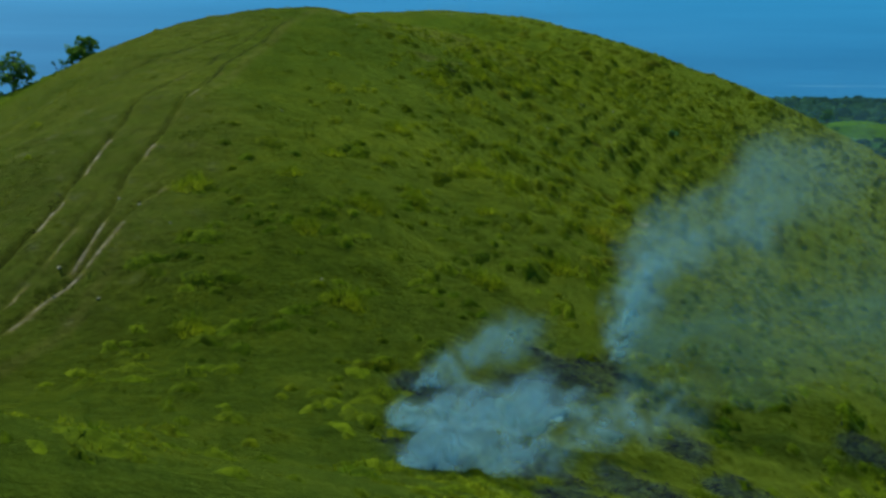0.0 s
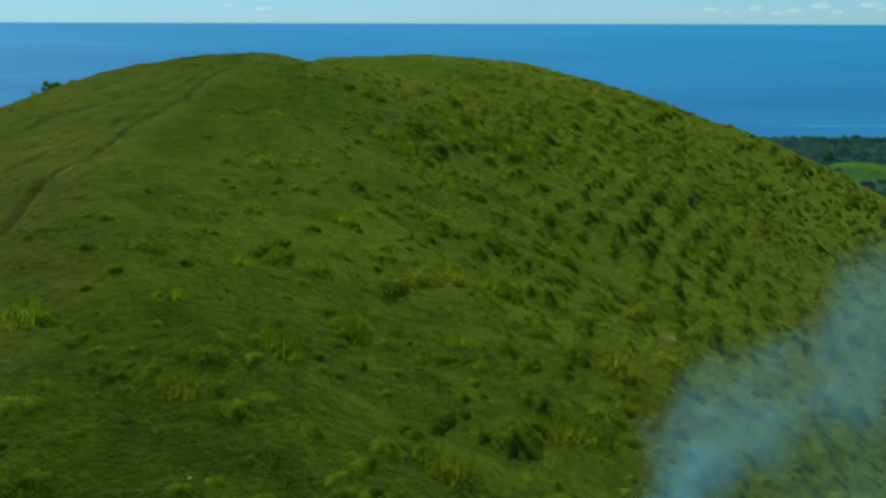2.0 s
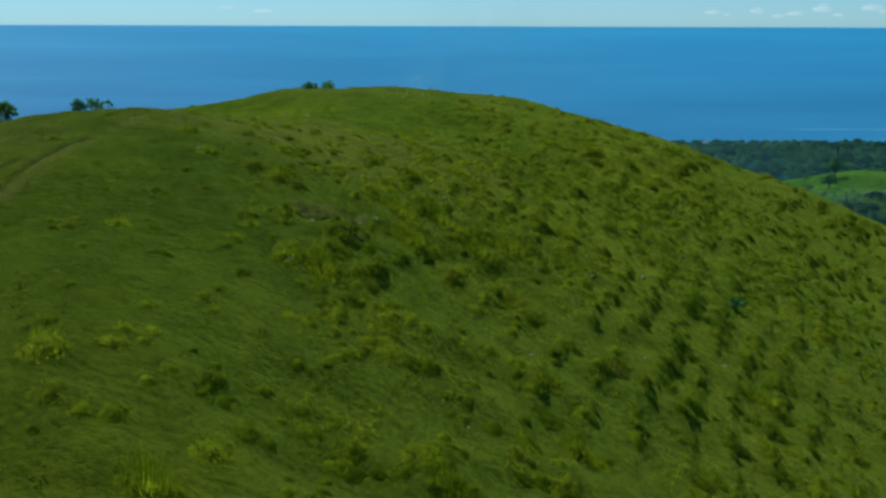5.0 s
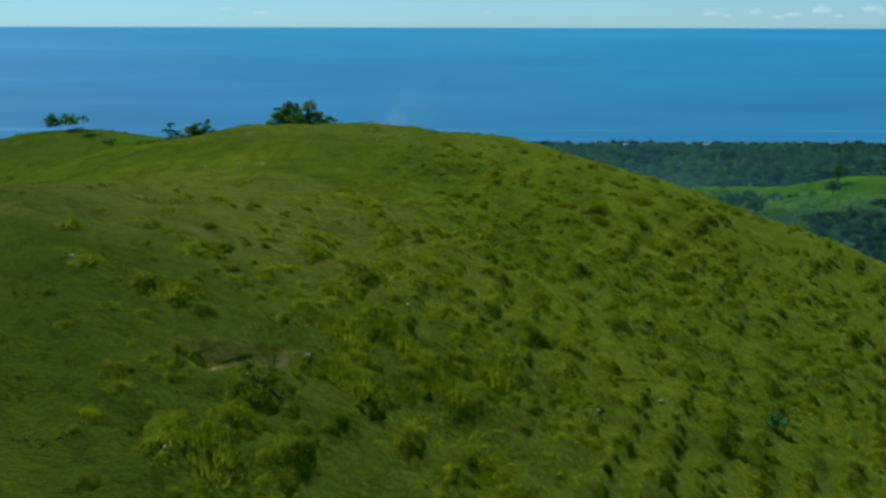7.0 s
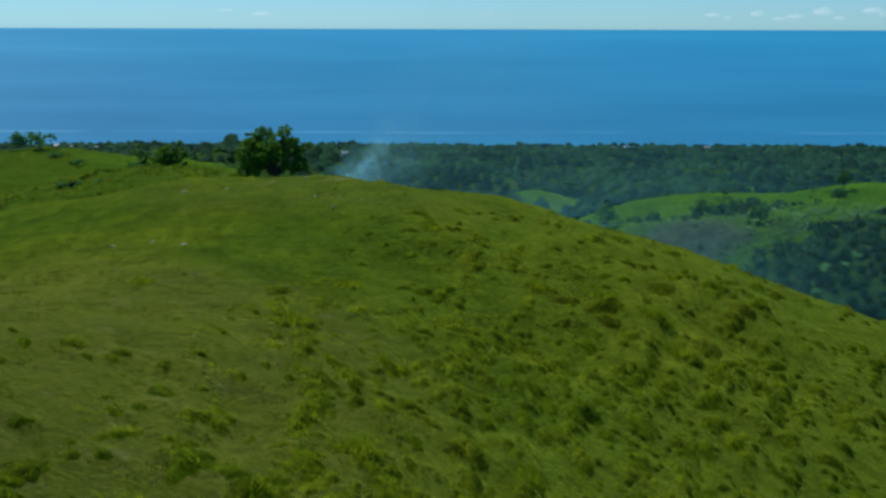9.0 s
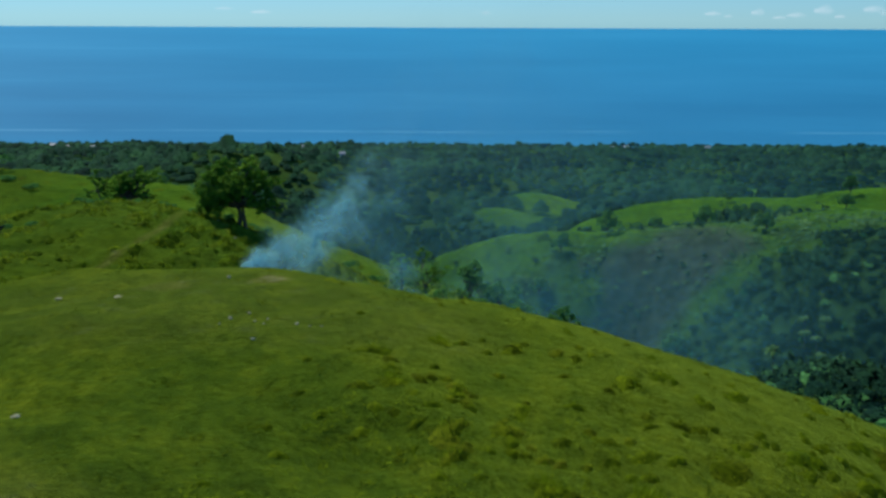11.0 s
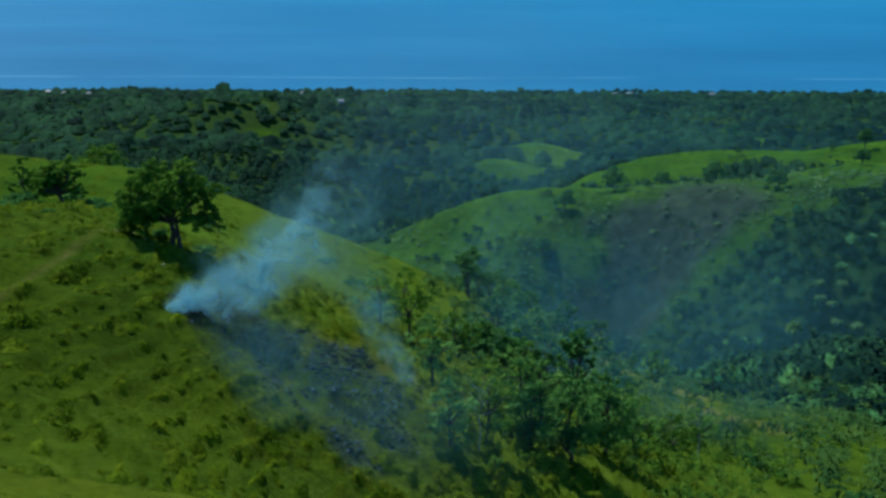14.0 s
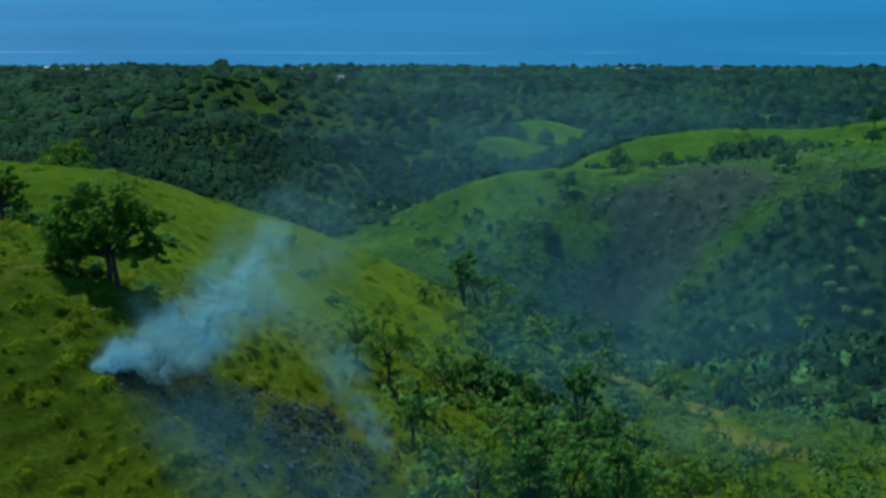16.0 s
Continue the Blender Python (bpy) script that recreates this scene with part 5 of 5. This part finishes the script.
# charred sticks and stubs over the second burnt ground
r = np.random.default_rng(77)
for k in range(26):
    cx, cy, cr = BURNS_TWO[k % len(BURNS_TWO)]
    x, y, t, l = cx + r.uniform(-1, 1) * cr * 0.7, cy + r.uniform(-1, 1) * cr * 0.7, r.uniform(0, 3.1), r.uniform(0.3, 0.8)
    log("burnt_branch", "charred branch lying on blackened ground", (x, y), (x + l * math.cos(t), y + l * math.sin(t)), 0.045, 0.03, CHAR if k % 5 else BARK, 0.05)


# pale ash lumps and broken stone strewn over the second burn
def lump_model(rr):
    bm = bmesh.new()
    bmesh.ops.create_icosphere(bm, subdivisions=1, radius=0.5)
    v = np.array([q.co for q in bm.verts]) * rr.uniform(0.6, 1.3, (len(bm.verts), 1)) * np.array([1.3, 0.9, 0.6])
    f = np.array([[q.index for q in face.verts] for face in bm.faces])
    bm.free()
    return v, f, unit(v)


r = np.random.default_rng(78)
LUMPS = [lump_model(r) for _ in range(6)]
for material, count, big, label in ((ASH, 420, 0.17, "pale ash lumps and stones on the burnt ground"), (CHAR, 700, 0.2, "black charred clods on the burnt ground")):
    x, y = r.uniform(-10, 7, count * 6), r.uniform(142, 156, count * 6)
    keep = r.uniform(0, 1, len(x)) < masks(x, y)[1] * (0.35 + 0.65 * smooth(-3, 0, x)) * 0.8
    x, y = x[keep][:count], y[keep][:count]
    size = big * r.uniform(0.25, 1.25, len(x)) ** 2
    tagged(new("rubble", strewn("rubble", LUMPS, on_ground(x, y, 0.02), r.uniform(0, 6.3, len(x)), np.repeat(size[:, None], 3, 1), material)), label, "rubble", kind="stuff")


# ---- shrubs that stand alone near the second hill ----
def shrub(x, y, w, h, seed, label="low dark green shrub on the hillside", group="shrubs on the second hill"):
    rr = np.random.default_rng(seed)
    sets = [leaf_cluster(rr, 60, w * 0.34, 0.05 * w + 0.05, h / w) for _ in range(5)]
    offs = [np.array([rr.uniform(-0.28, 0.28) * w, rr.uniform(-0.2, 0.2) * w, h * rr.uniform(0.25, 0.55)]) for _ in range(5)]
    v = np.concatenate([q[0] + o for q, o in zip(sets, offs)])
    f = np.concatenate([q[1] + 240 * i for i, q in enumerate(sets)])
    ob = new("shrub", mesh_from("shrub", v, f, SHRUB))
    ob.location = (x, y, height_at(x, y))
    tagged(ob, label, "shrub", group)


for k, (x, y, w, h) in enumerate([(-31, 179.5, 3.0, 1.5), (-27.6, 187, 2.4, 1.2), (-24.6, 184, 2.2, 1.0), (-23.0, 181, 1.8, 0.9), (-36, 187, 2.6, 1.2), (-28.0, 150.6, 1.2, 0.5), (-29.6, 150.2, 1.3, 0.5), (-26.4, 151.0, 1.0, 0.4),
                                  (-9.6, 160.4, 1.8, 0.9), (-12.8, 159.9, 1.4, 0.7), (-19, 174, 1.6, 0.7), (-16, 190, 2.2, 1.0), (-6, 205, 2.6, 1.1), (-10, 222, 2.6, 1.2), (-2, 196, 2.4, 1.2), (-30, 170, 1.3, 0.5), (-33, 168, 1.2, 0.5), (-22, 165, 1.1, 0.5),
                                  (14.3, 70.8, 0.8, 0.6), (-55.5, 209, 4.0, 3.6), (-51.8, 208, 4.2, 3.0), (-26.4, 164, 2.2, 1.3), (-31.5, 186, 2.6, 1.6), (-33.5, 188.5, 2.2, 1.2), (-44, 199, 2.0, 1.0), (-48, 203, 2.4, 1.0)]):
    shrub(x, y, w, h, 300 + k)


# ---- houses by the shore ----
def house(x, y, w, d, h, turn, label):
    top = thing("house", x, y, height_at(x, y) + 4, label, "house", "houses near the shore")
    top.rotation_euler = (0, 0, radians(turn))
    bm = bmesh.new()
    bmesh.ops.create_cube(bm, size=1)
    bmesh.ops.scale(bm, vec=(w, d, h + 8), verts=bm.verts)
    bmesh.ops.translate(bm, vec=(0, 0, h / 2 - 4), verts=bm.verts)
    part("wall", bm, WALL, top)
    bm = bmesh.new()
    e, rise = 0.8, h * 0.55
    lo = [bm.verts.new((sx_ * (w / 2 + e), sy_ * (d / 2 + e), h + z)) for z in (0, 0.3) for sx_, sy_ in ((-1, -1), (1, -1), (1, 1), (-1, 1))]
    ridge = [bm.verts.new((sx_ * (w / 2 + e), 0, h + 0.3 + rise)) for sx_ in (-1, 1)]
    bm.faces.new(lo[3::-1])
    for i in range(4):
        bm.faces.new((lo[i], lo[(i + 1) % 4], lo[4 + (i + 1) % 4], lo[4 + i]))
    bm.faces.new((lo[4], lo[5], ridge[1], ridge[0])), bm.faces.new((lo[6], lo[7], ridge[0], ridge[1]))
    bm.faces.new((lo[5], lo[6], ridge[1])), bm.faces.new((lo[7], lo[4], ridge[0]))
    part("roof", bm, ROOF, top)
    for i in (-0.3, 0.0, 0.3):
        bm = bmesh.new()
        bmesh.ops.create_cube(bm, size=1)
        bmesh.ops.scale(bm, vec=(w * 0.14, 0.2, h * 0.4), verts=bm.verts)
        bmesh.ops.translate(bm, vec=(i * w, -d / 2 - 0.06, h * 0.55), verts=bm.verts)
        part("window", bm, PANE, top)


for x, y, w, d, h, turn in [(372, 2470, 26, 12, 7, 8), (400, 2480, 18, 10, 6, -6), (-760, 2380, 18, 10, 6, 5), (-800, 2400, 16, 10, 6, -8), (-716, 2390, 14, 9, 6, 12), (-285, 2440, 14, 10, 9, 0), (-136, 1660, 11, 8, 6, 10), (520, 2250, 15, 9, 6, 4)]:
    house(x, y, w * 0.65, d * 0.7, h * 0.75, turn, "pale walled house among the trees near the shore")


# ---- smoke, as it hangs at most times ----
def smoke(name, label, line, layers, material, crumple, seed, fade=0.25, rise=0.05, level=True, thin=0.62):
    """line: x, y, z and half width along the drift. Layers of crumpled sheets, thick in the middle and gone at the rim."""
    top = thing(name, *line[0][:3], label, "cloud" if name == "cloud" else "smoke", "clouds over the horizon" if name == "cloud" else "")
    P = np.array(line, float)
    u = np.linspace(0, 1, 60)
    at = np.linspace(0, 1, len(P))
    mid = np.stack([np.interp(u, at, P[:, k]) for k in range(4)], -1)
    for _ in range(6):
        mid[1:-1] = (mid[:-2] + 2 * mid[1:-1] + mid[2:]) / 4
    way = unit(np.gradient(mid[:, :3], axis=0))
    across = unit(np.cross(way, np.array([0, 1.0, 0])) + 1e-6)
    v = np.linspace(-1, 1, 27)
    for k in range(layers + level):
        U, V = np.meshgrid(u, v, indexing="ij")
        n1 = value_noise(U * 9 + k * 13, V * 2.2, 1.0, seed + k)
        n2 = value_noise(U * 22 + k * 7, V * 5, 1.0, seed + 40 + k)
        wide = 1.35 * mid[:, 3][:, None] * (0.75 + 0.5 * value_noise(U * 7 + k * 3, V * 0 + k, 1.0, seed + 80))
        lie = np.tile([0.25, 1.0, 0.0], (60, 1)) if k == layers else across
        share = 0.45 if k == layers else 1.0
        body = mid[:, None, :3] + lie[:, None] * (V * wide)[..., None]
        body[..., 1] += crumple * ((n1 - 0.5) * 1.8 + (n2 - 0.5) * 0.8 + (k - (layers - 1) / 2) * 0.7)
        body[..., 2] += crumple * (n2 - 0.5) * 0.5
        dens = share * (1 - V**2) ** 1.5 * smooth(0, rise, U) * (1 - smooth(1 - fade, 1, U)) * (1 - thin * U)
        me = mesh_from("plume", body.reshape(-1, 3), grid_faces(60, 27), material, True, np.tile([-0.2, -0.35, 0.9], (60 * 27, 1)))
        float_attribute(me, "thick", dens)
        ob = part_mesh("plume", me, top)
        ob.matrix_parent_inverse = Matrix.Translation(top.location).inverted()
    return top


def plume(name, label, line, material, seed, puffs=70, thin=0.55, fade=0.35, rise=0.06, layers=2):
    """line: x, y, z and half width along the drift. Sheets whose thickness is that of many soft, torn puffs."""
    top = thing(name, *line[0][:3], label, "smoke")
    P = np.array(line, float)
    nu, nv = 130, 50
    u, at = np.linspace(0, 1, nu), np.linspace(0, 1, len(P))
    mid = np.stack([np.interp(u, at, P[:, k]) for k in range(4)], -1)
    for _ in range(40):
        mid[1:-1] = (mid[:-2] + 2 * mid[1:-1] + mid[2:]) / 4
    way = unit(np.gradient(mid[:, :3], axis=0))
    across = unit(np.cross(way, np.array([0, 1.0, 0])) + 1e-6)
    run = np.concatenate([[0], np.cumsum(np.linalg.norm(np.diff(mid[:, :3], axis=0), axis=1))])
    U, V = np.meshgrid(u, np.linspace(-1, 1, nv), indexing="ij")
    for k in range(layers):
        r = np.random.default_rng(seed + k)
        half = mid[:, 3][:, None]
        a, b = run[:, None] + 0 * V, V * half * 1.9
        w0 = float(mid[:, 3].mean())
        a_in = np.concatenate([[0], np.cumsum(np.diff(run) / mid[1:, 3])])[:, None] + 0 * V
        sx, sy = a_in + 17 * k, b / half + 5 * k
        bend = [sum((value_noise(sx + o, sy, g, seed + 7 * k) - 0.5) * h for g, h in ((1.2, 0.9), (0.55, 0.4), (0.26, 0.12))) for o in (0, 31)]
        aa, bb = a + bend[0] * half, b + bend[1] * half
        tau = np.zeros(U.shape)
        for _ in range(puffs):
            q = r.uniform(0, 1) ** 1.25
            w = float(np.interp(q, u, mid[:, 3]))
            ca, cb, cr = float(np.interp(q, u, run)), r.normal(0, 0.42) * w, w * r.uniform(0.22, 0.75)
            tau += (1 - thin * q) * r.uniform(0.35, 1.0) * np.exp(-1.4 * ((aa - ca) ** 2 + (bb - cb) ** 2) / cr**2) * (0.5 * w / cr)
        tau *= 30 / puffs * max(run[-1] / w0 / 7, 0.6)
        grain = sum(value_noise(a_in + bend[0] + 3 * k, bb / half, g, seed + 50) * h for g, h in ((0.6, 0.55), (0.3, 0.3), (0.14, 0.15)))
        tau *= 0.40 + 1.1 * smooth(0.26, 0.78, grain)
        dens = (1 - np.exp(-1.5 * tau)) * np.clip(1 - V**4, 0, 1) * smooth(0, rise, U) * (1 - smooth(1 - fade, 1, U))
        body = mid[:, None, :3] + across[:, None] * b[..., None]
        body[..., 1] += w0 * (0.5 * (grain - 0.5) + 0.45 * (k - (layers - 1) / 2))
        slope = unit(np.array([-0.2, -0.35, 0.9]) - across[:, None] * (np.gradient(tau, axis=1) * 1.6)[..., None] - way[:, None] * (np.gradient(tau, axis=0) * 1.6)[..., None])
        me = mesh_from("plume", body.reshape(-1, 3), grid_faces(nu, nv), material, True, slope.reshape(-1, 3))
        float_attribute(me, "thick", dens)
        ob = part_mesh("plume", me, top)
        ob.matrix_parent_inverse = Matrix.Translation(top.location).inverted()
    return top


H0 = height_at


def drift(line):
    """Rows of x, y, height over the ground and half width, as x, y, z and half width."""
    return [(x, y, H0(x, y) + up, w) for x, y, up, w in line]


plume("smoke", "blue-grey smoke rising from the burning grass edge", [(4.8, 30.6, 269.3, 0.25), (5.1, 30.6, 270.5, 0.5), (5.5, 30.6, 271.6, 0.65), (6.2, 30.8, 272.6, 0.9), (7.4, 31.2, 273.3, 1.25), (9.2, 32, 273.7, 1.6), (12, 33.5, 274, 2.0), (16, 36, 274.6, 2.4), (21, 39, 275.0, 2.8)], THIN_PUFF, 400, 110, 0.88)
plume("smoke", "narrow column of denser smoke at the burning grass edge", [(4.8, 30.3, 269.3, 0.22), (5.1, 30.3, 270.3, 0.42), (5.5, 30.3, 271.3, 0.55), (6.1, 30.5, 272.2, 0.7), (6.9, 30.8, 272.8, 0.85)], PUFF, 405, 50, 0.5, 0.6)
smoke("smoke", "thin smoke veil spread over the right slope", drift([(4.5, 28.5, 1.0, 1.2), (8, 30, 2.0, 2.2), (12, 31.5, 3.0, 3.0), (17, 34, 4.2, 3.6), (24, 38, 5.5, 4.2)]), 1, NEAR_VEIL, 0.5, 410, 0.3)
plume("smoke", "low pale smoke drifting over the blackened grass", drift([(-0.8, 26.5, -0.1, 0.2), (0.1, 26.8, 0.5, 0.45), (1.0, 27.2, 0.9, 0.55), (2.0, 27.6, 1.3, 0.6), (3.2, 28.2, 1.6, 0.5)]), PUFF, 420, 50)
plume("smoke", "dense whitish smoke hugging the burning ground", drift([(-1.3, 24.0, -0.1, 0.3), (-0.4, 24.2, 0.3, 0.55), (1.2, 24.5, 0.5, 0.7), (2.8, 24.9, 0.7, 0.75), (4.8, 25.4, 0.9, 0.7), (7.0, 26.2, 1.2, 0.7)]), DENSE_PUFF, 440, 70)
plume("smoke", "dense low smoke rolling along the nearer burning edge", drift([(-0.9, 20.9, -0.1, 0.25), (-0.2, 21.2, 0.3, 0.5), (0.8, 21.7, 0.5, 0.6), (2.0, 22.2, 0.6, 0.5), (3.2, 22.8, 0.7, 0.4)]), DENSE_PUFF, 450, 45)
plume("smoke", "white-blue smoke blown over the second burnt slope", [(-9.6, 149.4, 266.0, 0.3), (-8.6, 149.6, 266.7, 0.7), (-7.0, 149.9, 267.2, 1.05), (-4.4, 150.3, 267.8, 1.5), (-2.2, 150.8, 269.5, 1.5), (-1.5, 151.4, 271.8, 1.25), (-0.4, 152.2, 273.7, 1.2), (2.2, 153.4, 275.0, 1.7)], DENSE_PUFF, 460, 100, 0.84, 0.3)
plume("smoke", "dense white puff where the grass burns", [(-9.9, 149.0, 265.9, 0.3), (-9.3, 149.1, 266.6, 0.7), (-8.4, 149.3, 267.1, 0.85), (-7.2, 149.6, 267.3, 0.7), (-6.2, 149.8, 267.5, 0.5)], DENSE_PUFF, 470, 40, 0.6, 0.5)
plume("smoke", "faint outer veil round the smoke over the second burnt slope", [(-8.0, 151.5, 265.8, 1.4), (-4.6, 152, 268.2, 3.0), (-1.4, 153, 270.6, 3.6), (1.4, 154.5, 273.0, 3.4), (5.0, 156, 275, 3.0)], VEIL_PUFF, 465, 60, 0.5, 0.4, 0.15, 1)
plume("smoke", "thin smoke seeping from the lower edge of the burn", [(5.0, 150.9, 261.0, 0.5), (4.3, 151, 262.6, 0.8), (3.4, 151.2, 264.4, 1.0), (2.2, 151.6, 266.6, 1.2), (0.8, 152.2, 268.6, 1.6)], SEEP_PUFF, 480, 50)
plume("smoke", "very faint smoke rising high over the second hill", [(-4, 176, 266, 5), (3, 178, 272, 8), (10, 181, 278, 9), (18, 185, 284, 9), (26, 190, 290, 8)], FAINT_PUFF, 485, 60, 0.2, 0.4, 0.3, 1)
smoke("smoke", "faint blue smoke hanging over the burnt ground", drift([(-7, 143, 2.6, 1.4), (-4, 142, 3.4, 2.2), (0, 141, 4.2, 2.7), (4, 141, 4.8, 3.0), (9, 142, 5.4, 3.2), (16, 144, 6, 3.0)]), 1, BURN_VEIL, 0.4, 490, 0.4, 0.3, False)
smoke("smoke", "blue smoke drifting in the hollow behind the hill", [(8, 330, 214, 3), (14, 332, 222, 6), (20, 334, 229, 8), (28, 336, 234, 7), (36, 338, 240, 5)], 1, HOLLOW, 2.0, 494, 0.3, 0.2, False)
smoke("smoke", "faint blue smoke lying over the gully", [(4, 176, 258, 4), (14, 178, 255, 7), (26, 184, 252, 9), (40, 190, 249, 9), (58, 198, 247, 7)], 1, HANGING, 1.0, 497, 0.3, 0.3, False)
smoke("smoke", "faint blue smoke haze lying across the valley", [(-40, 330, 205, 28), (20, 345, 205, 42), (100, 360, 200, 48), (210, 390, 200, 48), (330, 420, 205, 40)], 1, THIN_SMOKE, 6, 500, 0.3, 0.25, False)
# Added sheet that stands in for air haze before the far woods
smoke("smoke", "faint blue haze over the far woods", [(-120, 880, 130, 50), (20, 890, 135, 60), (150, 900, 140, 62), (350, 900, 140, 62), (640, 900, 140, 55)], 1, FAR_HAZE, 10, 520, 0.3, 0.3, False)


# ---- clouds low over the horizon ----
def cloud(x, z, w, h, seed):
    smoke("cloud", "small white fair-weather cloud low over the sea", [(x - w * 0.5, 4780, z, h * 0.25), (x - w * 0.2, 4780, z + h * 0.1, h * 0.45), (x + w * 0.1, 4780, z + h * 0.2, h * 0.6), (x + w * 0.3, 4780, z + h * 0.05, h * 0.4), (x + w * 0.5, 4780, z, h * 0.2)], 2, CLOUD, 2.0, seed, 0.25, 0.05, False)


for k, (px_, up, w, h) in enumerate([(1255, 30, 50, 14), (1282, 26, 26, 10), (1333, 32, 40, 22), (1372, 24, 44, 12), (1400, 28, 60, 18), (1448, 36, 60, 30), (1476, 26, 34, 12), (1536, 38, 70, 26), (1558, 32, 40, 20), (860, 30, 30, 10), (470, 30, 60, 12), (405, 36, 50, 10)]):
    cloud((px_ - 784) / 2000 * 4700 + 4, 283 + up * 2.35 - 46, w * 1.5, h * 0.95, 600 + 3 * k)
